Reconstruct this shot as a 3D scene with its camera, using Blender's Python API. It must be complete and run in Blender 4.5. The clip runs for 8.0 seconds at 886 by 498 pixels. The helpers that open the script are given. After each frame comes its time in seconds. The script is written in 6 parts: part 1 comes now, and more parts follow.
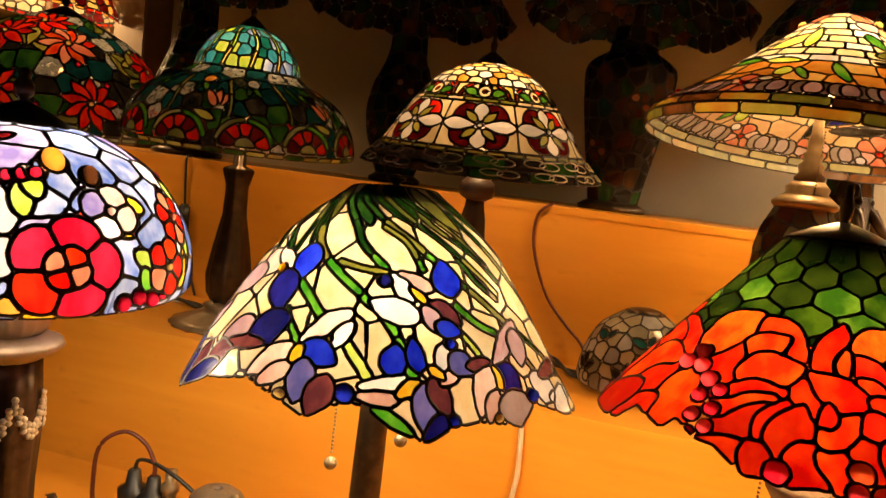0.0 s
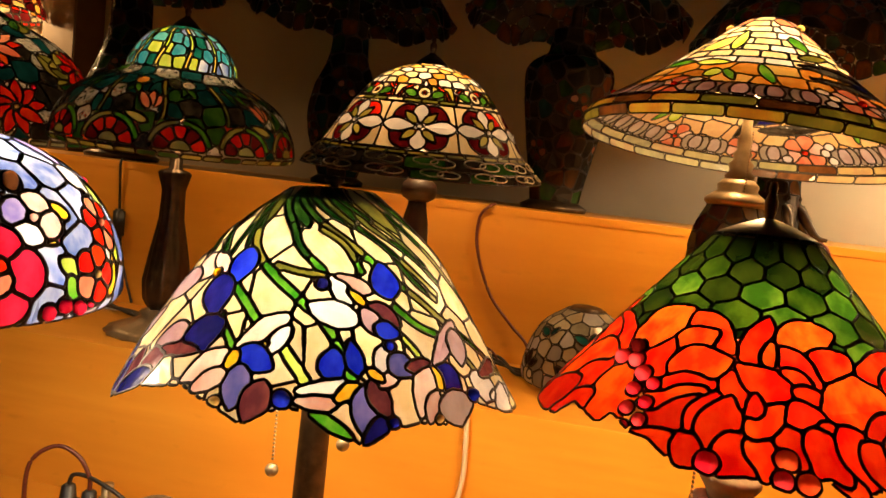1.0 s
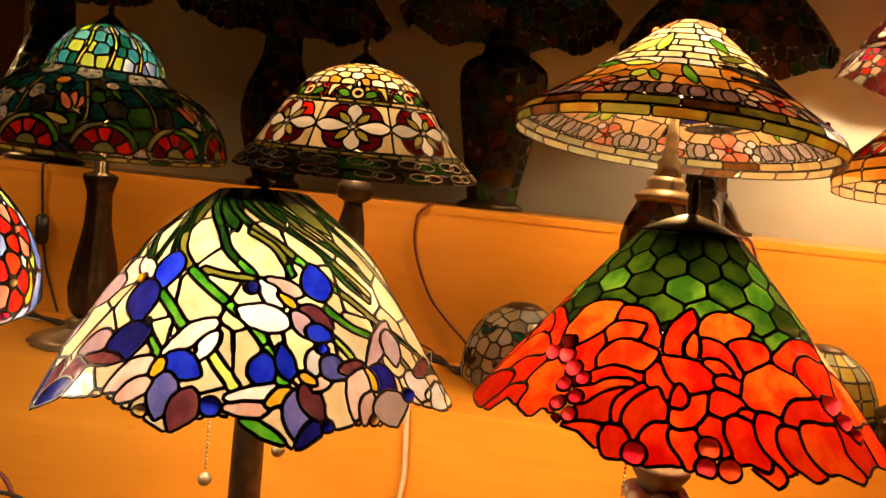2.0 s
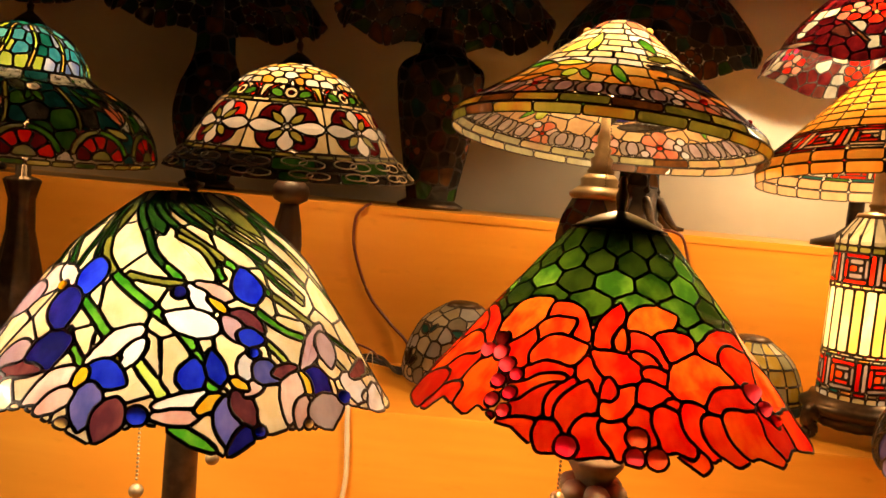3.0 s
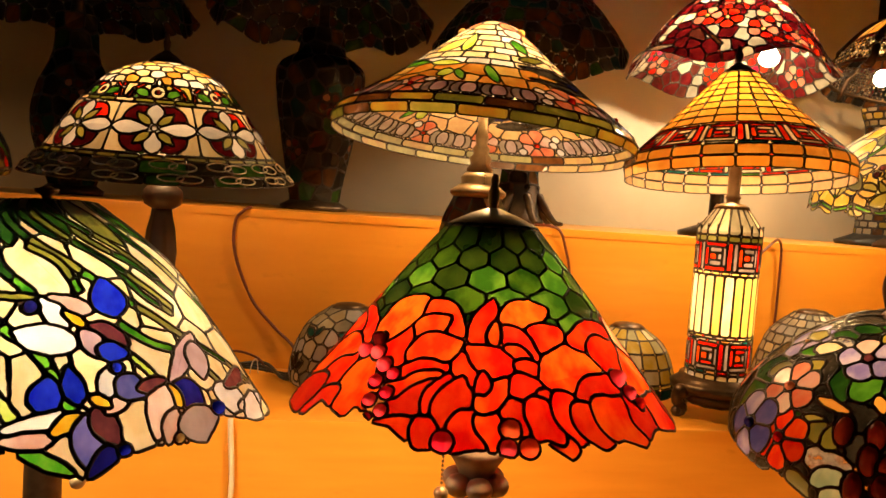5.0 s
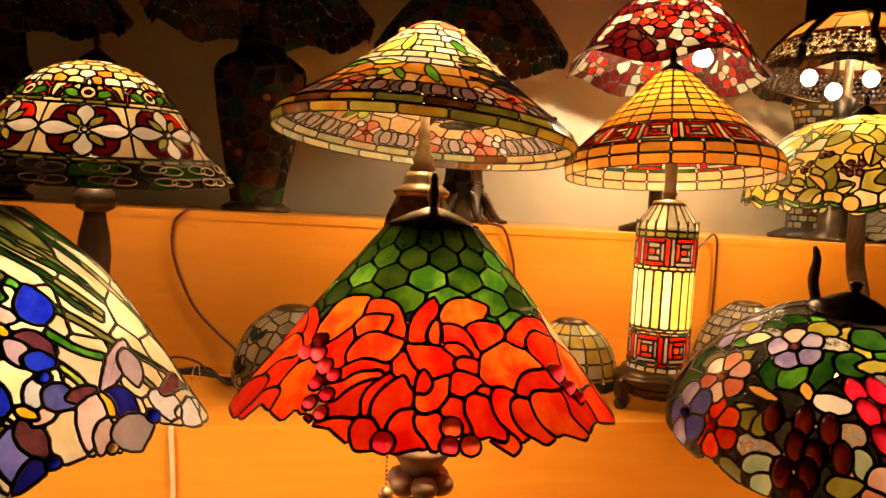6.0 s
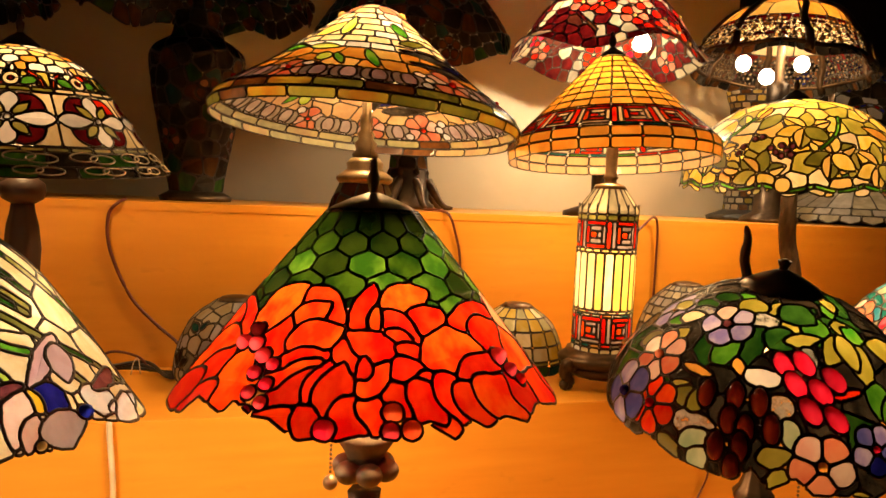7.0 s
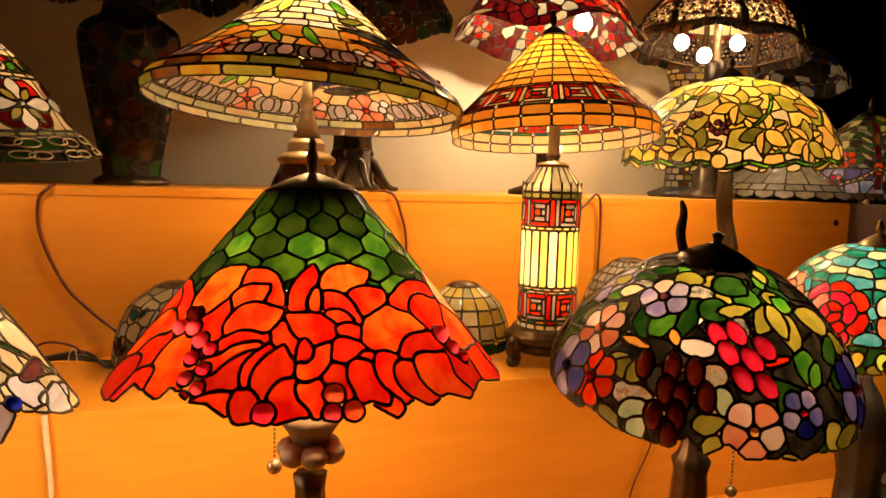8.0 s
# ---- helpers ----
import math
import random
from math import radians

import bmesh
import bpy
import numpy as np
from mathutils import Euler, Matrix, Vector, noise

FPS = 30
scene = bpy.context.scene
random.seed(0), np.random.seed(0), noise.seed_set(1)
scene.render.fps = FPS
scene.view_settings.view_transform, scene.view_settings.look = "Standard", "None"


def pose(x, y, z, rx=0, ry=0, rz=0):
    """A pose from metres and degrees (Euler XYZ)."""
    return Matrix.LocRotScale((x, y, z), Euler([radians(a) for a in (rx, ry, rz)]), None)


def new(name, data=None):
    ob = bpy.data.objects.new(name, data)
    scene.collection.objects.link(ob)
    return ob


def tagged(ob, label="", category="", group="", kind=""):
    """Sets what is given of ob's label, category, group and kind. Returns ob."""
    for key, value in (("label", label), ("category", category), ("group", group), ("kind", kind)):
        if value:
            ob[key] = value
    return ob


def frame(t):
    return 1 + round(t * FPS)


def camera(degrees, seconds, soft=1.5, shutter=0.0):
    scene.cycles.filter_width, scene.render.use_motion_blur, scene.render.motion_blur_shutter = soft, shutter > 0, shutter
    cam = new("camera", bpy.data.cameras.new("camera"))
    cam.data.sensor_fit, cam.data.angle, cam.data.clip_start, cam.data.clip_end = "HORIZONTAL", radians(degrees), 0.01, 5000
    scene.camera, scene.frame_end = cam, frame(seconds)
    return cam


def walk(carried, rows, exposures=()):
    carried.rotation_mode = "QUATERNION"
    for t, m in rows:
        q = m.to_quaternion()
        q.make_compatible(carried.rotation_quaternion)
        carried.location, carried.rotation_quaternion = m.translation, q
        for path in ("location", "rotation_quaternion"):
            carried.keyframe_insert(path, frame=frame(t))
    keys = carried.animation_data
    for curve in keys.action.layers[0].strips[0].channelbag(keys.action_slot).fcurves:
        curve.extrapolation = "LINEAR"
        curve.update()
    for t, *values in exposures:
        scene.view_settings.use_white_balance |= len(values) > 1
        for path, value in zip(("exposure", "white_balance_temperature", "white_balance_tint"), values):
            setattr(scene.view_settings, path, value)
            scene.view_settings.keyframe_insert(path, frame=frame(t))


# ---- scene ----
cam = camera(64.2, 8.0)
METRES, EYE, TILT, LEAN, TURN = 0.095, 1.28, 0.0, -2.0, 14.0
ROWS = [
    (0.0, 0.0, 0.0, 0.0, 0.54, -6.0, -5.17),
    (0.5, 0.0559, 0.0047, 0.0034, -1.4, -5.77, -4.92),
    (1.0, 0.1249, 0.0056, 0.0068, -3.68, -5.53, -4.61),
    (1.5, 0.1922, 0.0043, 0.0111, -6.0, -5.34, -4.3),
    (3.0, 0.3953, -0.028, 0.0282, -12.82, -4.94, -3.29),
    (3.5, 0.4548, -0.041, 0.0339, -15.01, -4.86, -2.98),
    (4.0, 0.5153, -0.0593, 0.0375, -17.28, -4.75, -2.66),
    (4.5, 0.5691, -0.0775, 0.0407, -19.33, -4.67, -2.37),
    (6.0, 0.7248, -0.1405, 0.0488, -25.56, -4.51, -1.43),
    (6.5, 0.7829, -0.1567, 0.0339, -27.5, -4.71, -1.09),
    (7.0, 0.8432, -0.1702, 0.0156, -29.64, -5.42, -0.75),
    (7.5, 0.8986, -0.1857, -0.0011, -31.58, -6.07, -0.43),
    (8.0, 0.9577, -0.2041, -0.0186, -33.72, -6.87, -0.06),
]
walk(cam, [(t, pose(0, 0, EYE, TILT, LEAN, TURN) @ pose(METRES * x, METRES * y, METRES * z, 90 + pitch, roll, yaw)) for t, x, y, z, yaw, pitch, roll in ROWS], exposures=[(0, -0.1)])

# ---------------------------------------------------------------- world and light
world = bpy.data.worlds.new("world")
scene.world = world
world.use_nodes = True
world.node_tree.nodes["Background"].inputs[0].default_value = (0.010, 0.006, 0.003, 1)
WARM = (1.0, 0.62, 0.27)


def bulb_light(name, place, watts, colour=WARM, size=0.028):
    lamp = bpy.data.lights.new(name, "POINT")
    lamp.energy, lamp.color, lamp.shadow_soft_size = watts, colour, size
    ob = new(name, lamp)
    ob.location = place
    return ob


# ---------------------------------------------------------------- materials
def nodes_of(name):
    m = bpy.data.materials.new(name)
    m.use_nodes = True
    nt = m.node_tree
    return m, nt, nt.nodes["Principled BSDF"], nt.nodes["Material Output"]


def noise_node(nt, scale, detail=3.0, stretch=(1, 1, 1), vary=False):
    co = nt.nodes.new("ShaderNodeTexCoord")
    mp = nt.nodes.new("ShaderNodeMapping")
    mp.inputs["Scale"].default_value = stretch
    tx = nt.nodes.new("ShaderNodeTexNoise")
    tx.noise_dimensions = "4D"
    tx.inputs["Scale"].default_value, tx.inputs["Detail"].default_value = scale, detail
    nt.links.new(co.outputs["Object"], mp.inputs[0])
    nt.links.new(mp.outputs[0], tx.inputs["Vector"])
    if vary:
        info = nt.nodes.new("ShaderNodeObjectInfo")
        mul = nt.nodes.new("ShaderNodeMath")
        mul.operation = "MULTIPLY"
        mul.inputs[1].default_value = 40
        nt.links.new(info.outputs["Random"], mul.inputs[0])
        nt.links.new(mul.outputs[0], tx.inputs["W"])
    return tx


def blend(nt, fac, a, b):
    mix = nt.nodes.new("ShaderNodeMix")
    mix.data_type = "RGBA"
    for sock, v in ((mix.inputs[0], fac), (mix.inputs[6], a), (mix.inputs[7], b)):
        if isinstance(v, (tuple, float, int)):
            sock.default_value = (*v, 1) if isinstance(v, tuple) else v
        else:
            nt.links.new(v, sock)
    return mix.outputs[2]


def ramp(nt, src, lo, hi):
    r = nt.nodes.new("ShaderNodeMapRange")
    r.inputs[1].default_value, r.inputs[2].default_value = lo, hi
    nt.links.new(src, r.inputs[0])
    return r.outputs[0]


def bump(nt, src, strength, dist, *shaders):
    b = nt.nodes.new("ShaderNodeBump")
    b.inputs["Strength"].default_value, b.inputs["Distance"].default_value = strength, dist
    nt.links.new(src, b.inputs["Height"])
    for s in shaders:
        nt.links.new(b.outputs[0], s.inputs["Normal"])


def solid(name, a, b, rough=0.5, metal=0.0, scale=30.0, stretch=(1, 1, 1), relief=0.15, depth=0.002, coat=0.0):
    """An opaque surface whose colour wanders between two tones at two scales."""
    m, nt, bs, out = nodes_of(name)
    big, fine = noise_node(nt, scale * 0.2, 4, stretch), noise_node(nt, scale, 6, stretch)
    col = blend(nt, ramp(nt, fine.outputs[0], 0.3, 0.7), a, b)
    col = blend(nt, ramp(nt, big.outputs[0], 0.35, 0.75), col, tuple(0.75 * (p + q) / 2 for p, q in zip(a, b)))
    nt.links.new(col, bs.inputs["Base Color"])
    rr = nt.nodes.new("ShaderNodeMapRange")
    rr.inputs[3].default_value, rr.inputs[4].default_value = rough * 0.8, min(1, rough * 1.25)
    nt.links.new(fine.outputs[0], rr.inputs[0])
    nt.links.new(rr.outputs[0], bs.inputs["Roughness"])
    bs.inputs["Metallic"].default_value = metal
    bs.inputs["Coat Weight"].default_value = coat
    bs.inputs["Coat Roughness"].default_value = 0.25
    bump(nt, fine.outputs[0], relief, depth, bs)
    return m


GLASS = {}
TONES = {  # two tones of each sheet of glass
    "cream": ((0.80, 0.66, 0.40), (0.88, 0.78, 0.58)), "white": ((0.76, 0.76, 0.82), (0.90, 0.88, 0.90)),
    "pink": ((0.80, 0.50, 0.46), (0.86, 0.70, 0.66)), "mauve": ((0.42, 0.28, 0.34), (0.55, 0.42, 0.50)),
    "blue": ((0.015, 0.03, 0.55), (0.04, 0.08, 0.80)), "navy": ((0.012, 0.015, 0.16), (0.03, 0.03, 0.28)),
    "slate": ((0.12, 0.14, 0.48), (0.24, 0.22, 0.56)), "plum": ((0.16, 0.05, 0.07), (0.28, 0.10, 0.10)),
    "yellow": ((0.85, 0.50, 0.02), (0.90, 0.65, 0.08)), "green": ((0.05, 0.22, 0.02), (0.16, 0.40, 0.05)),
    "dgreen": ((0.02, 0.08, 0.015), (0.06, 0.16, 0.03)), "bgreen": ((0.10, 0.46, 0.04), (0.30, 0.60, 0.08)),
    "lime": ((0.50, 0.70, 0.08), (0.66, 0.80, 0.25)), "olive": ((0.16, 0.17, 0.03), (0.30, 0.30, 0.06)),
    "red": ((0.62, 0.015, 0.01), (0.75, 0.05, 0.015)), "scarlet": ((0.70, 0.012, 0.006), (0.85, 0.075, 0.013)),
    "orange": ((0.78, 0.040, 0.010), (0.88, 0.155, 0.018)), "crimson": ((0.70, 0.014, 0.06), (0.88, 0.05, 0.13)),
    "wine": ((0.10, 0.006, 0.01), (0.20, 0.015, 0.015)), "salmon": ((0.78, 0.24, 0.15), (0.82, 0.38, 0.24)),
    "amber": ((0.72, 0.33, 0.04), (0.85, 0.50, 0.12)), "gold": ((0.80, 0.52, 0.14), (0.86, 0.64, 0.26)),
    "honey": ((0.48, 0.24, 0.03), (0.55, 0.42, 0.06)), "grey": ((0.28, 0.22, 0.22), (0.40, 0.33, 0.34)),
    "sky": ((0.20, 0.30, 0.72), (0.58, 0.66, 0.90)), "lilac": ((0.30, 0.26, 0.62), (0.60, 0.55, 0.78)),
    "cyan": ((0.06, 0.36, 0.55), (0.18, 0.55, 0.70)), "teal": ((0.012, 0.17, 0.16), (0.04, 0.30, 0.28)),
    "dteal": ((0.01, 0.06, 0.07), (0.02, 0.11, 0.12)), "brown": ((0.12, 0.05, 0.02), (0.24, 0.10, 0.03)),
    "citron": ((0.76, 0.56, 0.10), (0.84, 0.68, 0.24)), "moss": ((0.36, 0.34, 0.06), (0.52, 0.48, 0.12)),
    # dusk and duskred put unlit dimness into the glass; also used for dark pieces
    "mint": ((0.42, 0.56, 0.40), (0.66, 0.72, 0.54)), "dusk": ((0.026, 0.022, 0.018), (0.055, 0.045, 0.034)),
    "leafgreen": ((0.014, 0.045, 0.006), (0.06, 0.12, 0.014)), "leafdark": ((0.010, 0.028, 0.005), (0.035, 0.062, 0.010)), "leaflight": ((0.035, 0.11, 0.014), (0.12, 0.24, 0.035)),
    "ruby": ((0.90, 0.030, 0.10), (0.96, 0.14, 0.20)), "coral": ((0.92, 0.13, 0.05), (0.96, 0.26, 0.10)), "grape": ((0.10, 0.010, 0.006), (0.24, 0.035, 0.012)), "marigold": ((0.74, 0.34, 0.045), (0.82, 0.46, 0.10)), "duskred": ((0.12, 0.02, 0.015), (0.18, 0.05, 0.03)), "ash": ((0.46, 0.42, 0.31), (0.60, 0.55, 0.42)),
}

OPAL = ("honey", "olive", "moss", "marigold", "gold", "amber", "grey", "mauve")  # milky sheets: they scatter white light back and let coloured light through


def glass(key):
    """Opalescent sheet glass: streaked, glossy on its face and glowing with the light behind it."""
    if key in GLASS:
        return GLASS[key]
    clear = key == "ripple"
    a, b = TONES.get(key, ((0.5, 0.5, 0.48), (0.62, 0.62, 0.6)) if key == "ripple" else ((0.022, 0.020, 0.016), (0.085, 0.075, 0.06)))
    m, nt, bs, out = nodes_of("glass_" + key)
    streak, fine = noise_node(nt, 42, 3, (1, 1, 0.5), True), noise_node(nt, 160 if not clear else 130, 2, (1, 1, 1), True)
    col = blend(nt, ramp(nt, streak.outputs[0], 0.39, 0.61), a, b)
    info = nt.nodes.new("ShaderNodeObjectInfo")
    hsv = nt.nodes.new("ShaderNodeHueSaturation")
    val = nt.nodes.new("ShaderNodeMapRange")
    val.inputs[3].default_value, val.inputs[4].default_value = 0.72, 1.12
    nt.links.new(info.outputs["Random"], val.inputs[0])
    nt.links.new(val.outputs[0], hsv.inputs["Value"])
    nt.links.new(col, hsv.inputs["Color"])
    col = hsv.outputs[0]
    nt.links.new(blend(nt, 0.5 if key in OPAL else 0.0, col, (0.72, 0.74, 0.66)), bs.inputs["Base Color"])
    bs.inputs["Roughness"].default_value = 0.19
    tr = nt.nodes.new("ShaderNodeBsdfTranslucent")
    deep = nt.nodes.new("ShaderNodeGamma")
    deep.inputs[1].default_value = 1.25
    nt.links.new(col, deep.inputs[0])
    nt.links.new(blend(nt, 0.50, deep.outputs[0], (0.0, 0.0, 0.0)), tr.inputs[0])
    bump(nt, fine.outputs[0], 0.9 if clear else 0.75 if key == "smoke" else 0.12, 0.004 if clear or key == "smoke" else 0.0015, bs)
    mix = nt.nodes.new("ShaderNodeMixShader")
    mix.inputs[0].default_value = 0.45 if clear else 0.66
    nt.links.new(bs.outputs[0], mix.inputs[1])
    nt.links.new(tr.outputs[0], mix.inputs[2])
    last = mix
    if clear:
        tp = nt.nodes.new("ShaderNodeBsdfTransparent")
        last = nt.nodes.new("ShaderNodeMixShader")
        nt.links.new(ramp(nt, fine.outputs[0], 0.45, 0.75), last.inputs[0])
        nt.links.new(mix.outputs[0], last.inputs[1])
        nt.links.new(tp.outputs[0], last.inputs[2])
    nt.links.new(last.outputs[0], out.inputs[0])
    GLASS[key] = m
    return m


LEAD = solid("lead_came", (0.020, 0.015, 0.011), (0.045, 0.032, 0.022), 0.42, 0.55, 300, relief=0.3)
BRONZE = solid("dark_bronze", (0.035, 0.022, 0.013), (0.11, 0.068, 0.036), 0.38, 0.75, 60, relief=0.3)
PEWTER = solid("aged_brass", (0.20, 0.135, 0.07), (0.34, 0.24, 0.13), 0.36, 0.5, 70, relief=0.25)
GILT = solid("gilt_resin", (0.42, 0.33, 0.20), (0.58, 0.48, 0.32), 0.45, 0.25, 60, relief=0.4)
BARK = solid("bark_bronze", (0.035, 0.020, 0.011), (0.13, 0.078, 0.042), 0.6, 0.2, 110, (1, 1, 0.3), 0.9, 0.006)
WALNUT = solid("dark_carved_wood", (0.030, 0.014, 0.008), (0.060, 0.028, 0.014), 0.5, 0.0, 90, (1, 1, 0.2), 0.3)
STONE = solid("greyish_resin", (0.10, 0.068, 0.042), (0.19, 0.135, 0.085), 0.5, 0.1, 80, relief=0.4)
BLACK = solid("black_plastic", (0.012, 0.011, 0.010), (0.02, 0.018, 0.016), 0.4, 0, 120, relief=0.05)
CORD = solid("brown_cord", (0.085, 0.014, 0.008), (0.13, 0.026, 0.014), 0.45, 0, 150, relief=0.1)
WHITECORD = solid("white_cord", (0.62, 0.52, 0.36), (0.72, 0.62, 0.46), 0.5, 0, 150, relief=0.1)
WALLPAINT = solid("cream_wall_paint", (0.57, 0.51, 0.36), (0.63, 0.57, 0.42), 0.8, 0, 9, relief=0.12, depth=0.003)
# Near-black: the dark of the unlit room is put into this colour.
NIGHT = solid("unlit_room_dark", (0.022, 0.017, 0.012), (0.035, 0.026, 0.018), 0.85, 0, 9, relief=0.1)
CERAMIC = solid("white_ceramic", (0.62, 0.58, 0.5), (0.7, 0.66, 0.58), 0.25, 0, 40, relief=0.05)


def plywood():
    m, nt, bs, out = nodes_of("varnished_plywood")
    grain, wide, mott = noise_node(nt, 10, 8, (0.5, 4, 4)), noise_node(nt, 3, 3, (0.5, 1, 2.2)), noise_node(nt, 34, 4, (0.5, 1, 1))
    col = blend(nt, ramp(nt, grain.outputs[0], 0.3, 0.7), (0.66, 0.278, 0.024), (0.74, 0.335, 0.034))
    col = blend(nt, ramp(nt, wide.outputs[0], 0.4, 0.7), col, (0.62, 0.248, 0.020))
    col = blend(nt, ramp(nt, mott.outputs[0], 0.62, 0.8), col, (0.55, 0.23, 0.02))
    nt.links.new(col, bs.inputs["Base Color"])
    bs.inputs["Roughness"].default_value = 0.42
    bs.inputs["Coat Weight"].default_value, bs.inputs["Coat Roughness"].default_value = 0.25, 0.3
    bump(nt, grain.outputs[0], 0.08, 0.001, bs)
    return m


PLY = plywood()
BULB = bpy.data.materials.new("glowing_bulb")
BULB.use_nodes = True
_b = BULB.node_tree.nodes["Principled BSDF"]
_b.inputs["Emission Color"].default_value, _b.inputs["Emission Strength"].default_value = (1, 0.86, 0.62, 1), 22


# ---------------------------------------------------------------- mesh helpers
def mesh_ob(name, verts, faces, mats, parent=None, label="", smooth=True, slots=None):
    me = bpy.data.meshes.new(name)
    me.from_pydata([tuple(v) for v in verts], [], faces)
    for m in (mats if isinstance(mats, (list, tuple)) else [mats]):
        me.materials.append(m)
    if slots is not None:
        me.polygons.foreach_set("material_index", slots)
    if smooth:
        me.polygons.foreach_set("use_smooth", [True] * len(me.polygons))
    me.update()
    ob = new(name, me)
    if parent:
        ob.parent = parent
    if label:
        tagged(ob, label)
    return ob


def thing(name, place, label, category, group="", turn=0.0):
    ob = new(name)
    ob.location, ob.rotation_euler = place, (0, 0, radians(turn))
    return tagged(ob, label, category, group)


def merge(*datas):
    vs, fs = [], []
    for v, f in datas:
        k = len(vs)
        vs += list(v)
        fs += [tuple(i + k for i in q) for q in f]
    return vs, fs


def turned(prof, n=32, flutes=0, depth=0.0, centre=(0, 0), close=True, zone=None):
    """A turned body round the z axis; flutes carve its side between the heights of zone."""
    vs, fs = [], []
    for r, z in prof:
        for i in range(n):
            a = 2 * math.pi * i / n
            k = r * (1 - depth * (0.5 + 0.5 * math.cos(flutes * a))) if flutes and (zone is None or zone[0] <= z <= zone[1]) else r
            vs.append((centre[0] + k * math.sin(a), centre[1] - k * math.cos(a), z))
    for j in range(len(prof) - 1):
        for i in range(n):
            q = (j * n + i, j * n + (i + 1) % n, (j + 1) * n + (i + 1) % n, (j + 1) * n + i)
            fs.append(q if prof[0][1] < prof[-1][1] else q[::-1])
    if close:
        fs.append(tuple(range(n))[::-1])
        fs.append(tuple(range((len(prof) - 1) * n, len(prof) * n)))
    return vs, fs


def tube(points, radius, n=8):
    pts = [Vector(p) for p in points]
    vs, fs = [], []
    for i, p in enumerate(pts):
        d = (pts[min(i + 1, len(pts) - 1)] - pts[max(i - 1, 0)]).normalized()
        up = Vector((0, 0, 1)) if abs(d.z) < 0.9 else Vector((0, 1, 0))
        x = d.cross(up).normalized()
        y = x.cross(d)
        r = radius[i] if isinstance(radius, (list, tuple)) else radius
        vs += [p + (x * math.cos(2 * math.pi * k / n) + y * math.sin(2 * math.pi * k / n)) * r for k in range(n)]
    for i in range(len(pts) - 1):
        for k in range(n):
            fs.append((i * n + k, i * n + (k + 1) % n, (i + 1) * n + (k + 1) % n, (i + 1) * n + k))
    fs += [tuple(range(n))[::-1], tuple(range((len(pts) - 1) * n, len(pts) * n))]
    return vs, fs


def spline(points, steps=8):
    p = [Vector(v) for v in points]
    p = [2 * p[0] - p[1]] + p + [2 * p[-1] - p[-2]]
    out = []
    for i in range(1, len(p) - 2):
        a, b, c, d = p[i - 1:i + 3]
        for k in range(steps):
            t = k / steps
            out.append(0.5 * (2 * b + (c - a) * t + (2 * a - 5 * b + 4 * c - d) * t * t + (3 * b - a - 3 * c + d) * t ** 3))
    return out + [p[-2]]


def ball(c, r, n=14, squash=1.0):
    prof = [(max(1e-4, r * math.sin(math.pi * k / 8)), -r * squash * math.cos(math.pi * k / 8)) for k in range(9)]
    v, f = turned(prof, n)
    return [(x + c[0], y + c[1], z + c[2]) for x, y, z in v], f


def soft_box(x0, x1, y0, y1, z0, z1, edge=0.004):
    bm = bmesh.new()
    bmesh.ops.create_cube(bm, size=1)
    for v in bm.verts:
        v.co = Vector(((x0 + x1) / 2 + v.co.x * (x1 - x0), (y0 + y1) / 2 + v.co.y * (y1 - y0), (z0 + z1) / 2 + v.co.z * (z1 - z0)))
    if edge:
        bmesh.ops.bevel(bm, geom=bm.edges[:], offset=edge, segments=2, affect="EDGES")
    bm.verts.index_update()
    data = [tuple(v.co) for v in bm.verts], [tuple(v.index for v in f.verts) for f in bm.faces]
    bm.free()
    return data


# ---------------------------------------------------------------- leaded shades
def curve_of(prof):
    """A smooth profile from rim to crown: lengths along it, radii, heights and outward normals."""
    q = np.array([(v.x, v.y) for v in spline([(r, z, 0) for r, z in prof], 16)])
    d = np.gradient(q, axis=0)
    d /= np.hypot(d[:, 0], d[:, 1])[:, None]
    s = np.r_[0, np.cumsum(np.hypot(*np.diff(q, axis=0).T))]
    return s, q[:, 0], q[:, 1], d[:, 1], -d[:, 0]


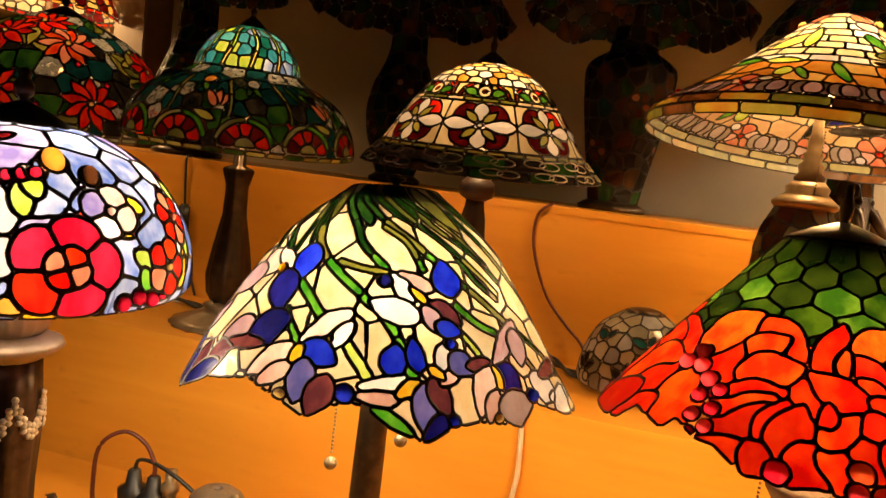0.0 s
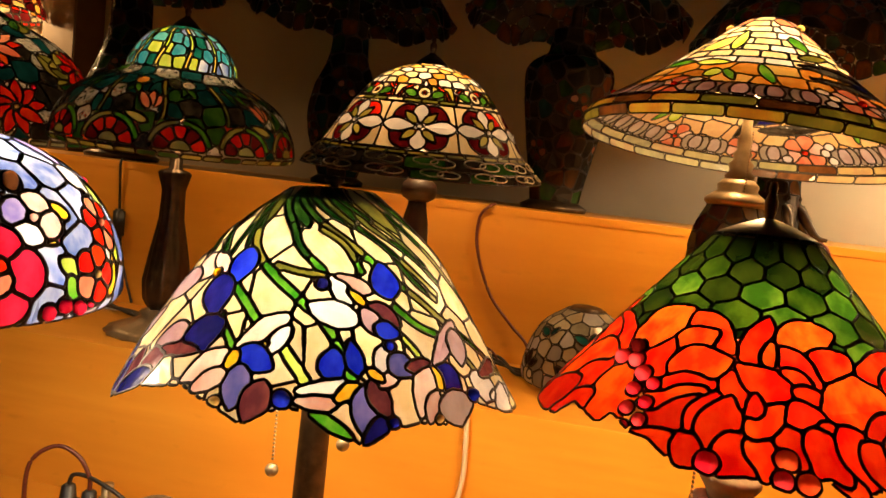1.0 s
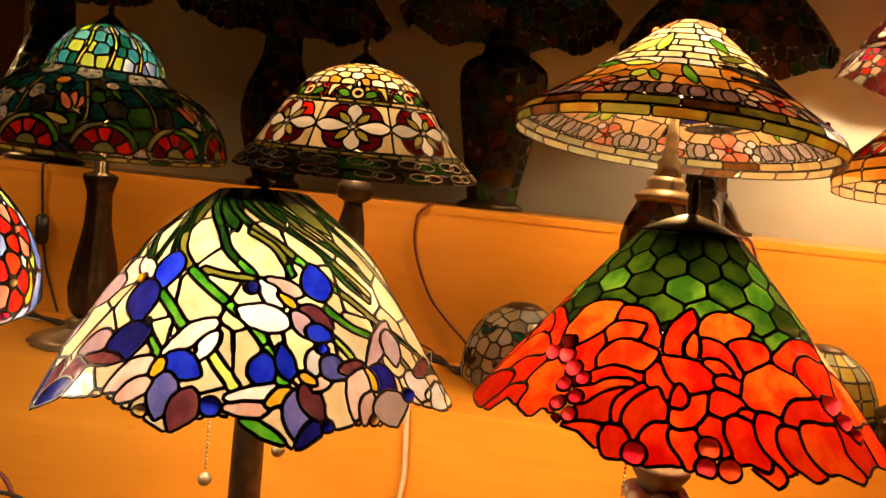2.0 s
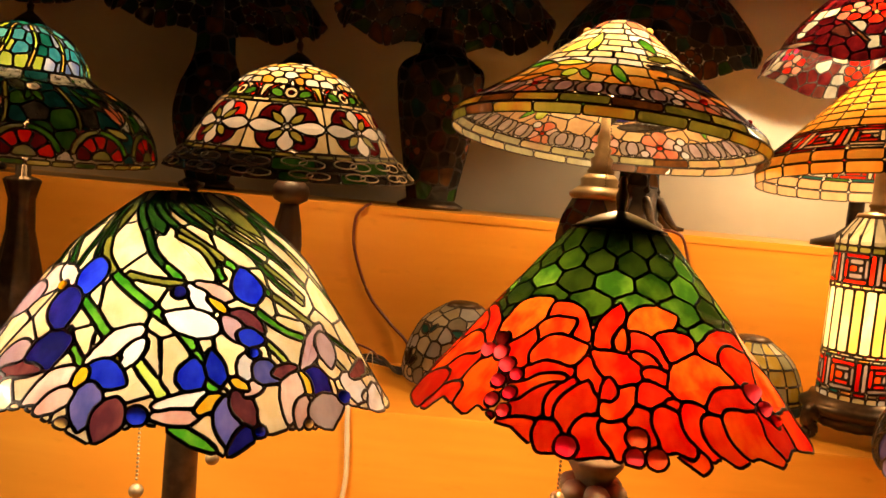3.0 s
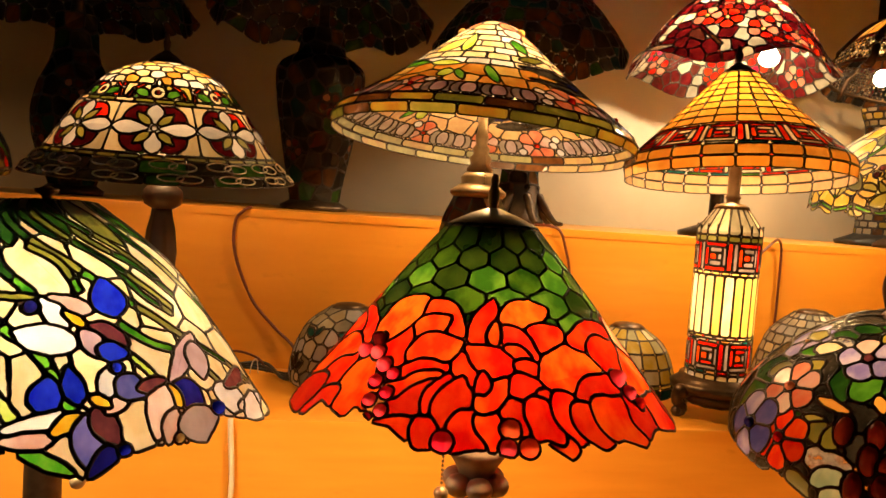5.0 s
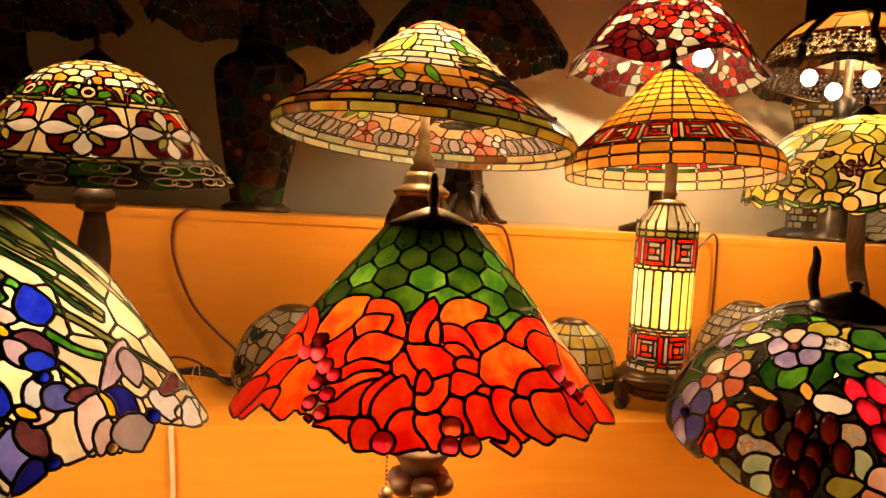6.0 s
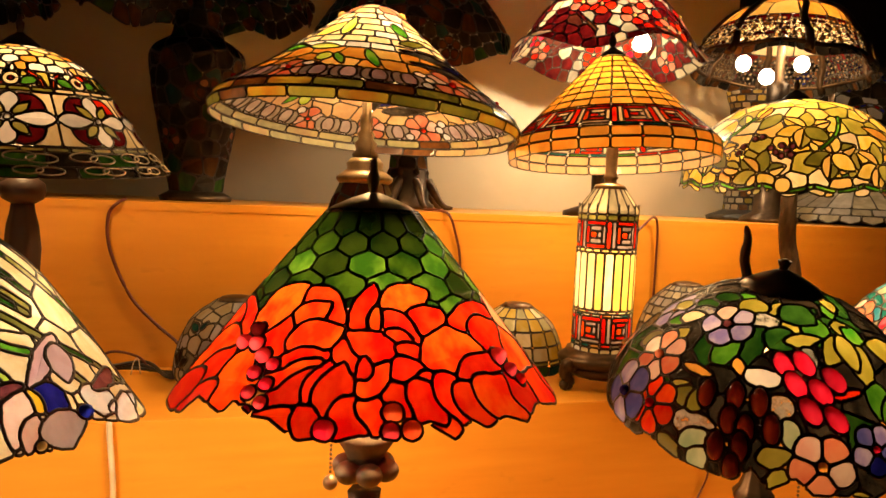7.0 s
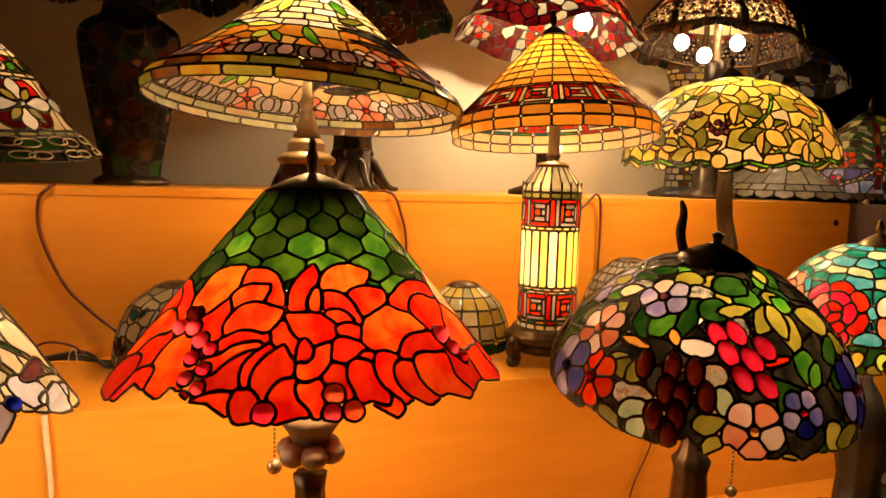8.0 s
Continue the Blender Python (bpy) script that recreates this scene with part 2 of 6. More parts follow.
class Pane_plan:
    """The cutting plan of a leaded shade, drawn on its unrolled skin: u in turns (0 faces the room), s in metres up from the rim."""

    def __init__(self, prof, res=0.0022, ruffle=None):
        self.curve, self.ruffle = curve_of(prof), ruffle
        self.S, self.R = self.curve[0], self.curve[1]
        self.L = float(self.S[-1])
        self.nv, self.nu = int(self.L / res), int(2 * math.pi * self.R.max() / res)
        self.u = ((np.arange(self.nu) + 0.5) / self.nu - 0.5)[None, :]
        self.s = ((np.arange(self.nv) + 0.5) / self.nv * self.L)[:, None]
        self.r = np.interp(self.s, self.S, self.R)
        self.lab = np.zeros((self.nv, self.nu), int)
        self.cols, self.style = ["cream"], ["flat"]

    def rad(self, s):
        return float(np.interp(s, self.S, self.R))

    def fill(self, mask, col, style="flat", rows=None):
        self.cols.append(col)
        self.style.append(style)
        if rows is None:
            self.lab[mask] = len(self.cols) - 1
        else:
            self.lab[rows[0]:rows[1]][mask] = len(self.cols) - 1

    def near(self, u, s, reach, turn=0.0):
        """Local metres (along, across) round a place, for the rows within reach."""
        a, b = min(self.nv - 1, max(0, int((s - reach) / self.L * self.nv))), min(self.nv, int((s + reach) / self.L * self.nv) + 1)
        b = max(b, a + 1)
        du = (self.u - u + 0.5) % 1 - 0.5
        x = du * 2 * math.pi * (0.5 * self.rad(s) + 0.5 * self.r[a:b])
        y = self.s[a:b] - s + 0 * du
        c, k = math.cos(radians(turn)), math.sin(radians(turn))
        return x * c + y * k, -x * k + y * c, (a, b)

    def cells(self, rng, s0, s1, size, cols, jitter=0.35, aspect=1.0):
        """Irregular cells between two heights: nearest-seed pieces of about that size."""
        seeds = []
        rows = max(1, round((s1 - s0) / (size * aspect)))
        for j in range(rows):
            s = s0 + (j + 0.5) * (s1 - s0) / rows
            n = max(6, round(2 * math.pi * self.rad(s) / size))
            for i in range(n):
                seeds.append(((i + 0.5 * (j % 2) + rng.uniform(-jitter, jitter)) / n - 0.5, s + rng.uniform(-jitter, jitter) * size * aspect * 0.8))
        a, b = int(s0 / self.L * self.nv), min(self.nv, int(math.ceil(s1 / self.L * self.nv)))
        best = np.full((b - a, self.nu), 9.0)
        win = np.zeros((b - a, self.nu), int)
        for u, s in seeds:
            r0, r1 = max(a, int((s - 2.2 * size * aspect) / self.L * self.nv)) - a, min(b, int((s + 2.2 * size * aspect) / self.L * self.nv) + 1) - a
            if r1 <= r0:
                continue
            du = (self.u - u + 0.5) % 1 - 0.5
            d = (du * 2 * math.pi * self.r[a + r0:a + r1]) ** 2 + ((self.s[a + r0:a + r1] - s) / aspect) ** 2
            self.cols.append(cols[rng.randrange(len(cols))])
            self.style.append("flat")
            m = d < best[r0:r1]
            best[r0:r1][m] = d[m]
            win[r0:r1][m] = len(self.cols) - 1
        self.lab[a:b] = win

    def bricks(self, s0, s1, n, cols, shift=0.0, rng=random, style="flat"):
        rows = (int(round(s0 / self.L * self.nv)), min(self.nv, int(round(s1 / self.L * self.nv))))
        k = np.floor((self.u + 0.5 + shift / n) * n).astype(int) % n
        for i in range(n):
            m = np.broadcast_to(k == i, (rows[1] - rows[0], self.nu))
            self.fill(m, cols[i % len(cols)] if rng is None else cols[rng.randrange(len(cols))], style, rows)

    def leaf(self, u, s, turn, length, width, cols, halves=False, blunt=0.8, style="flat"):
        """A pointed leaf or petal that springs from (u, s); with halves it is cut along its vein."""
        x, y, rows = self.near(u, s, length * 1.15, turn)
        t = np.clip(x / length, 0, 1)
        w = width / 2 * np.sin(math.pi * t ** blunt) ** 0.8
        inside = (x > 0) & (x < length)
        cols = cols if isinstance(cols, (list, tuple)) else [cols]
        if halves:
            self.fill(inside & (y >= 0) & (y < w), cols[0], style, rows)
            self.fill(inside & (y < 0) & (-y < w), cols[-1], style, rows)
        else:
            self.fill(inside & (abs(y) < w), cols[0], style, rows)

    def disc(self, u, s, r, col, style="bead", squash=1.0, turn=0.0):
        x, y, rows = self.near(u, s, r * max(1, squash) * 1.2, turn)
        self.fill(x * x + (y / squash) ** 2 < r * r, col, style, rows)

    def flower(self, u, s, r, n, cols, heart="yellow", turn=0.0, notch=0.26, squash=1.0):
        x, y, rows = self.near(u, s, r * 1.2, turn)
        d, a = np.hypot(x, y / squash), np.arctan2(y, x) / (2 * math.pi) * n
        f = a - np.floor(a)
        m = d < r * (1 - notch + notch * np.sin(math.pi * f) ** 0.6)
        for i in range(n):
            self.fill(m & (np.floor(a) % n == i), cols[i % len(cols)], "flat", rows)
        if heart:
            self.disc(u, s, r * 0.2, heart)

    def stem(self, pts, width, cols, piece=0.05):
        """A stem of strips along a smooth line."""
        p = spline([(a, b, 0) for a, b in pts], 10)
        run, k, x0 = 0.0, 0, p[0]
        self.cols.append(cols[0])
        self.style.append("flat")
        for q in p[1:]:
            r = self.rad((q.y + x0.y) / 2)
            dx, dy = (q.x - x0.x) * 2 * math.pi * r, q.y - x0.y
            ln = math.hypot(dx, dy)
            x, y, rows = self.near(x0.x, x0.y, ln + width, math.degrees(math.atan2(dy, dx)))
            self.lab[rows[0]:rows[1]][(x > -width * 0.3) & (x < ln + width * 0.3) & (abs(y) < width / 2)] = len(self.cols) - 1
            run += ln
            x0 = q
            if run > piece:
                run, k = 0.0, k + 1
                self.cols.append(cols[k % len(cols)])
                self.style.append("flat")

    def petals(self, rows):
        """Pointed pieces, each from its root, turned, long and wide, in one tone."""
        for u, s, turn, length, width, col in rows:
            self.leaf(u, s, turn, length * 1.04, width * 1.06, col)

    def settle(self, k, ground=0):
        """Give slivers thinner than 2k + 1 steps, and the first labels up to ground, to the panes beside them."""
        lab = self.lab
        free = (lab < ground) & (lab > 0)
        for d in range(1, k + 1):
            for ax in (0, 1):
                for way in (d, -d):
                    free |= lab != np.roll(lab, way, ax)
        lab[free] = 0
        straight, slant = [(0, 1), (1, 0), (0, -1), (-1, 0)], [(1, 1), (1, -1), (-1, 1), (-1, -1)]
        for i in range(120):
            hole = lab == 0
            if not hole.any():
                break
            src = np.pad(lab, ((1, 1), (0, 0)))
            for dj, da in straight + (slant if i % 2 else []):
                got = np.roll(src, da, 1)[1 + dj:1 + dj + lab.shape[0]]
                lab = np.where(hole & (lab == 0), got, lab)
        self.lab = lab

    def trim(self, cut):
        """Cut the hem along s = cut(u)."""
        self.lab[self.s < cut(self.u)] = -1

    def place(self, u, s, h):
        S, R, Z, nr, nz = self.curve
        r, z = np.interp(s, S, R) + h * np.interp(s, S, nr), np.interp(s, S, Z) + h * np.interp(s, S, nz)
        if self.ruffle:
            n, ar, az, reach, ph = self.ruffle
            w = np.clip(1 - s / reach, 0, 1) ** 1.5 * np.cos(2 * math.pi * n * (u - ph))
            r, z = r + ar * w, z + az * w
        a = 2 * math.pi * u
        return np.stack([r * np.sin(a), -r * np.cos(a), z], -1)

    def pieces(self, came):
        """The outlines of all panes, with a gap of one came between them."""
        lab, nv, nu = self.lab, self.nv, self.nu
        gap = lab < 0
        hv, kv = self.L / nv, max(1, round(came / 2 / (self.L / nv)))
        for k in range(1, kv + 1):
            gap[k:] |= lab[k:] != lab[:-k]
            gap[:-k] |= lab[k:] != lab[:-k]
        ku = np.maximum(1, np.round(came / 2 / (2 * math.pi * self.r[:, 0] / nu))).astype(int)
        for k in range(1, int(min(ku.max(), 14)) + 1):
            rows = ku >= k
            for d in (lab != np.roll(lab, k, 1), lab != np.roll(lab, -k, 1)):
                gap |= d & rows[:, None]
        gap[:1], gap[-1:] = True, True
        gap[:, :1], gap[:, -1:] = True, True
        # runs of one pane in each row, joined from row to row
        comp = np.where(gap, -1, lab)
        up, runs, prev = [], [], []

        def root(i):
            while up[i] != i:
                up[i] = up[up[i]]
                i = up[i]
            return i
        for j in range(nv):
            row = comp[j]
            edge = np.flatnonzero(np.diff(row)) + 1
            starts = np.r_[0, edge]
            ends = np.r_[edge, nu]
            cur = []
            for a, b in zip(starts.tolist(), ends.tolist()):
                if row[a] < 0:
                    continue
                i = len(up)
                up.append(i)
                runs.append((j, a, b))
                cur.append((a, b, int(row[a]), i))
            x = 0
            for a, b, c, i in cur:
                while x < len(prev) and prev[x][1] <= a:
                    x += 1
                y = x
                while y < len(prev) and prev[y][0] < b:
                    if prev[y][2] == c:
                        up[root(prev[y][3])] = root(i)
                    y += 1
            prev = cur
        groups = {}
        for i, run in enumerate(runs):
            groups.setdefault(root(i), []).append(run)
        out = []
        for rs in groups.values():
            if sum(b - a for _, a, b in rs) < 4:
                continue
            j0, j1 = min(r[0] for r in rs), max(r[0] for r in rs)
            a0, a1 = min(r[1] for r in rs), max(r[2] for r in rs)
            m = np.zeros((j1 - j0 + 3, a1 - a0 + 2), bool)
            for j, a, b in rs:
                m[j - j0 + 1, a - a0 + 1:b - a0 + 1] = True
            c = int(lab[rs[0][0], rs[0][1]])
            step = {}
            for (dj, da), (sj, sa), (ej, ea) in (((-1, 0), (0, 0), (0, 1)), ((0, 1), (0, 1), (1, 1)), ((1, 0), (1, 1), (1, 0)), ((0, -1), (1, 0), (0, 0))):
                side = m & ~np.roll(np.roll(m, -dj, 0), -da, 1)
                for j, a in zip(*(v.tolist() for v in np.nonzero(side))):
                    step.setdefault((j + sj, a + sa), []).append((j + ej, a + ea))
            best = []
            while step:
                p = next(iter(step))
                loop = []
                while p in step:
                    loop.append(p)
                    nx = step[p]
                    q = nx.pop()
                    if not nx:
                        del step[p]
                    p = q
                if len(loop) > len(best):
                    best = loop
            q = np.array(best, float)
            for _ in range(3):
                q = 0.5 * q + 0.25 * (np.roll(q, 1, 0) + np.roll(q, -1, 0))
            keep = max(8, min(40, len(q) // 3))
            q = q[np.linspace(0, len(q), keep, endpoint=False).astype(int)]
            s = (q[:, 0] + j0 - 1) * hv
            u = (q[:, 1] + a0 - 1) / nu - 0.5
            out.append((self.cols[c], self.style[c], u[::-1], s[::-1]))
        return out


def solder(verts, faces, rings):
    """Join each came to its nearest neighbour with a small solder web, so that the net is one piece."""
    if len(rings) < 2:
        return
    pick = [[k + int(i * n / 8) for i in range(8)] for k, n in rings]
    pts = np.array([[verts[i] for i in row] for row in pick])
    m = len(rings)
    linked, dist, src = np.zeros(m, bool), np.full(m, 9.0), np.zeros((m, 2), int)
    cur = 0
    for _ in range(m - 1):
        linked[cur] = True
        d = np.linalg.norm(pts[:, :, None, :] - pts[cur][None, None, :, :], axis=-1).reshape(m, 64)
        best = d.argmin(1)
        near = d[np.arange(m), best]
        better = (near < dist) & ~linked
        dist[better] = near[better]
        src[better, 0], src[better, 1] = np.arange(m)[better] * 8 + best[better] // 8, cur * 8 + best[better] % 8
        cur = int(np.where(linked, 99.0, dist).argmin())
        a, b = pick[src[cur, 0] // 8][src[cur, 0] % 8], pick[src[cur, 1] // 8][src[cur, 1] % 8]
        k, n = rings[cur]
        faces.append((a, k + (a - k + 1) % n, b))


def leaded_shade(parent, plan, came, pose_m, label, front=0.29, most=300):
    """The came net as one part, with each pane that faces the room as a piece of its own."""
    cv, cf, stuff_v, stuff_f, stuff_m, mats = [], [], [], [], [], []
    panes, rings = [], []
    for col, style, u, s in plan.pieces(came):
        if np.sum(u * np.roll(s, -1) - s * np.roll(u, -1)) < 0:
            u, s = u[::-1], s[::-1]
        um, sm = u.mean(), s.mean()
        x, y = (u - um) * 2 * math.pi * np.interp(s, plan.S, plan.R), s - sm
        tx, ty = np.roll(x, -1) - np.roll(x, 1), np.roll(y, -1) - np.roll(y, 1)
        ln = np.hypot(tx, ty) + 1e-9
        nx, ny = ty / ln, -tx / ln
        n, k0 = len(u), len(cv)
        rings.append((k0 + n, n))
        loc = np.interp(s, plan.S, plan.R) * 2 * math.pi
        for off, h in ((-0.0005, 0.0004), (came * 0.3, 0.0013), (came * 0.92, 0.0006), (came * 0.3, -0.0013), (-0.0005, -0.0005)):
            cv += plan.place(u + nx * off / loc, np.clip(s + ny * off, 0, plan.L), h).tolist()
        for b in range(4):
            cf += [(k0 + b * n + i, k0 + b * n + (i + 1) % n, k0 + (b + 1) * n + (i + 1) % n, k0 + (b + 1) * n + i) for i in range(n)]
        if style == "bead":
            rise = min(0.011, 0.55 * min(x.max() - x.min(), y.max() - y.min()))
            pv, pf = [], []
            for k in (1.0, 0.92, 0.75, 0.45):
                pv += plan.place(um + (u - um) * k, sm + (s - sm) * k, rise * math.sqrt(max(0, 1 - k * k)) + 0.0003).tolist()
            pv += plan.place(np.array([um]), np.array([sm]), rise).tolist()
            for b in range(3):
                pf += [(b * n + i, b * n + (i + 1) % n, (b + 1) * n + (i + 1) % n, (b + 1) * n + i) for i in range(n)]
            pf += [(3 * n + i, 3 * n + (i + 1) % n, 4 * n) for i in range(n)]
        else:
            pv = plan.place(u, s, 0.0002).tolist() + plan.place(u, s, -0.0012).tolist()
            pf = [tuple(range(n))] + [(i, n + i, n + (i + 1) % n, (i + 1) % n) for i in range(n)]
        panes.append((abs(um), col, style, pv, pf))
    solder(cv, cf, rings)
    shade = mesh_ob("shade", cv, cf, LEAD, parent, label)
    shade.matrix_basis = pose_m
    panes.sort(key=lambda p: p[0])
    for i, (off, col, style, pv, pf) in enumerate(panes):
        if off < front and i < most:
            mesh_ob("bead" if style == "bead" else "pane", pv, pf, glass(col), shade, smooth=style == "bead")
        else:
            if glass(col) not in mats:
                mats.append(glass(col))
            k = len(stuff_v)
            stuff_v += pv
            stuff_f += [tuple(i + k for i in f) for f in pf]
            stuff_m += [mats.index(glass(col))] * len(pf)
    if stuff_v:
        tagged(mesh_ob("rear_panes", stuff_v, stuff_f, mats, shade, smooth=False, slots=stuff_m), kind="stuff")
    return shade


def scaled(prof, R, H):
    return [(r * R, z * H) for r, z in prof]


def lamp_with(label, x, y, zb, zr, tilt, lean, plan, came, shade_label, watts=0.0, H=0.2, glow=0.42, group="leaded table lamps", colour=WARM):
    """A table lamp on its foot at (x, y, zb) with its shade's rim at zr, turned to the aisle and tilted a little on its harp."""
    lamp = thing("table_lamp", (x, y, zb), label, "lamp", group)
    face = -math.degrees(math.atan2(x - 0.049, y - 0.006))
    m = pose(0, 0, zr - zb, 0, 0, face) @ pose(0, 0, 0, tilt) @ pose(0, 0, 0, 0, lean)
    leaded_shade(lamp, plan, came, m, shade_label)
    if watts:
        b = bulb_light("bulb_light", m @ Vector((0, 0, H * glow)), watts, colour)
        b.parent = lamp
    return lamp, m


def cap_and_finial(lamp, shade_m, H, r, mat_cap, finial=0.03, ball_r=0.008):
    cap = mesh_ob("cap", *turned([(r * 1.06, -0.010), (r * 1.1, -0.004), (r * 0.95, 0.003), (r * 0.55, 0.013), (r * 0.24, 0.019), (0.006, 0.021)], 32), mat_cap, lamp)
    cap.matrix_basis = shade_m @ Matrix.Translation((0, 0, H))
    fin = mesh_ob("finial", *turned([(0.005, 0.02), (0.005, 0.024), (ball_r, 0.028), (ball_r * 1.1, 0.03 + finial * 0.3), (ball_r * 0.6, 0.026 + finial * 0.7), (ball_r * 0.75, 0.026 + finial * 0.85), (0.003, 0.028 + finial)], 16), mat_cap, lamp)
    fin.matrix_basis = shade_m @ Matrix.Translation((0, 0, H))


def pull_chain(lamp, x, y, z0, z1, r=0.0088):
    n = int((z0 - z1) / 0.0052)
    beads = merge(*[ball((x, y, z0 - i * 0.0052), 0.0019, 6) for i in range(n)])
    ch = mesh_ob("pull_chain", *beads, PEWTER, lamp)
    mesh_ob("pull_knob", *ball((x, y, z1 - r * 0.6), r, 14), PEWTER, ch)


# ---------------------------------------------------------------- the stepped display and the room
def setting(name, data, m, label=""):
    return tagged(mesh_ob(name, *data, m, smooth=False), label, kind="structure")


X0, X1 = -2.6, 1.92
setting("floor", soft_box(-4.2, 5.2, -2.6, 3.2, -0.1, 0.0, 0), solid("dark_floor_tile", (0.05, 0.04, 0.03), (0.09, 0.07, 0.05), 0.35, 0, 12))
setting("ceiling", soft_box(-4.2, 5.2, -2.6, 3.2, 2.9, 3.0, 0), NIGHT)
setting("wall_back", soft_box(-4.2, 1.70, 2.12, 2.24, 0.0, 2.9, 0), WALLPAINT)
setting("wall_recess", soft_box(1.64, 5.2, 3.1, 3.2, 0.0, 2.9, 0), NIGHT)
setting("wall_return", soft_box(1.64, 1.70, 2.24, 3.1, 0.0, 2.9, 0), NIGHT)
setting("wall_left", soft_box(-4.3, -4.2, -2.6, 3.2, 0.0, 2.9, 0), WALLPAINT)
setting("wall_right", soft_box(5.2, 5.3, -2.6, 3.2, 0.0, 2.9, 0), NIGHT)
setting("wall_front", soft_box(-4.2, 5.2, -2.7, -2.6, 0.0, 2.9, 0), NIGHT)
setting("pillar", soft_box(-1.66, -1.545, 1.98, 2.12, 1.243, 2.9, 0.004), solid("brown_post_paint", (0.16, 0.10, 0.05), (0.20, 0.13, 0.07), 0.6, 0, 20))
setting("display_deck", soft_box(X0, 3.2, 0.30, 1.218, 0.575, 0.600, 0.003), PLY)
setting("display_plinth", soft_box(X0, 3.2, 0.36, 1.218, 0.0, 0.575, 0), PLY)
setting("lower_riser", soft_box(X0, X1, 1.203, 1.221, 0.600, 0.881, 0), PLY)
setting("middle_ledge", soft_box(X0, X1, 1.200, 1.552, 0.881, 0.900, 0.0015), PLY)
setting("upper_riser", soft_box(X0, X1, 1.552, 1.570, 0.900, 1.225, 0), PLY)
setting("upper_shelf", soft_box(X0, X1, 1.550, 2.12, 1.225, 1.243, 0.0015), PLY)
setting("end_panel", soft_box(X1, X1 + 0.02, 1.2, 2.12, 0.0, 1.243, 0.002), WALNUT)
cap_v, cap_f = turned([(0.009, 0), (0.008, 0.002), (0.001, 0.003)], 12)
for x, z in ((1.87, 1.185), (1.87, 1.0)):
    setting("screw_cap", ([(p[0] + x, 1.5515 - p[2], p[1] + z) for p in cap_v], cap_f), BRONZE)


# ---------------------------------------------------------------- iris shade, front
def iris_plan():
    g = random.Random(11)
    p = Pane_plan(scaled([(1.03, -.06), (.9, .17), (.775, .38), (.578, .68), (.395, .86), (.22, 1)], 0.244, 0.246), 0.0014, (6, 0.012, -0.007, 0.09, 0.02))
    p.cells(g, 0, p.L, 0.060, ["cream"], 0.28, 1.15)
    # the far side: slanting stems with irises between them
    for o in (-0.47, -0.40, -0.33, -0.26, 0.24, 0.31, 0.38, 0.45):
        p.stem([(o - 0.120, 0.285), (o - 0.075, 0.205), (o - 0.03, 0.138), (o + 0.015, 0.055)], 0.011, ["dgreen", "olive", "green", "bgreen"], 0.06)
    for u, s in ((-0.22, 0.08), (-0.29, 0.05), (0.23, 0.05), (0.33, 0.1), (0.40, 0.05), (-0.35, 0.12), (-0.43, 0.06)):
        for a, c in ((222, "blue"), (138, "plum"), (180, "slate"), (24, "pink"), (-24, "mauve")):
            p.leaf(u, s, a + 80, 0.055, 0.030, c)
    for o in (-0.205, -0.17, 0.10):
        p.stem([(o - 0.10, p.L), (o - 0.045, 0.262), (o + 0.012, 0.215), (o + 0.04, 0.18)], 0.0085, ["dgreen", "olive", "dgreen"], 0.05)
    for k in range(13):
        p.leaf(k / 13 - 0.5, p.L, -64, 0.095, 0.021, ["dgreen", "olive", "dgreen"][k % 3])
    p.petals([(-0.176, 0.075, -86, 0.085, 0.034, "plum"), (-0.192, 0.060, -90, 0.070, 0.034, "navy"), (-0.210, 0.055, -90, 0.060, 0.034, "plum"), (-0.226, 0.055, -90, 0.060, 0.034, "navy")])
    p.stem([(-0.164, 0.296), (-0.118, 0.240), (-0.100, 0.213), (-0.070, 0.185), (-0.032, 0.154), (-0.002, 0.121), (0.010, 0.091), (0.018, 0.066)], 0.0102, ["dgreen", "olive", "green", "bgreen", "bgreen"], 0.06)
    p.stem([(-0.122, 0.303), (-0.066, 0.253), (-0.042, 0.218), (-0.012, 0.190), (0.004, 0.175)], 0.0088, ["dgreen", "dgreen", "green"], 0.06)
    p.stem([(-0.084, 0.304), (-0.012, 0.253), (0.028, 0.222), (0.066, 0.184), (0.096, 0.157), (0.126, 0.126), (0.172, 0.084), (0.194, 0.060)], 0.0088, ["dgreen", "olive", "green", "olive"], 0.06)
    p.stem([(-0.054, 0.306), (0.002, 0.270), (0.064, 0.233), (0.094, 0.185), (0.122, 0.157)], 0.0075, ["dgreen", "olive"], 0.06)
    p.stem([(-0.030, 0.308), (0.050, 0.245), (0.096, 0.200), (0.128, 0.165)], 0.0075, ["olive", "dgreen"], 0.06)
    p.stem([(0.000, 0.313), (0.086, 0.255), (0.130, 0.202)], 0.0068, ["dgreen", "olive"], 0.06)
    p.stem([(-0.188, 0.303), (-0.144, 0.248), (-0.134, 0.202)], 0.0068, ["olive", "dgreen"], 0.06)
    p.stem([(-0.142, 0.271), (-0.116, 0.212), (-0.108, 0.189)], 0.0054, ["dgreen", "olive"], 0.06)
    p.stem([(-0.020, 0.248), (0.014, 0.225), (0.032, 0.189)], 0.0082, ["olive", "green"], 0.06)
    p.stem([(-0.104, 0.165), (-0.078, 0.141), (-0.056, 0.114)], 0.0102, ["green", "bgreen"], 0.06)
    p.stem([(-0.100, 0.127), (-0.088, 0.109), (-0.076, 0.094)], 0.0082, ["green"], 0.06)
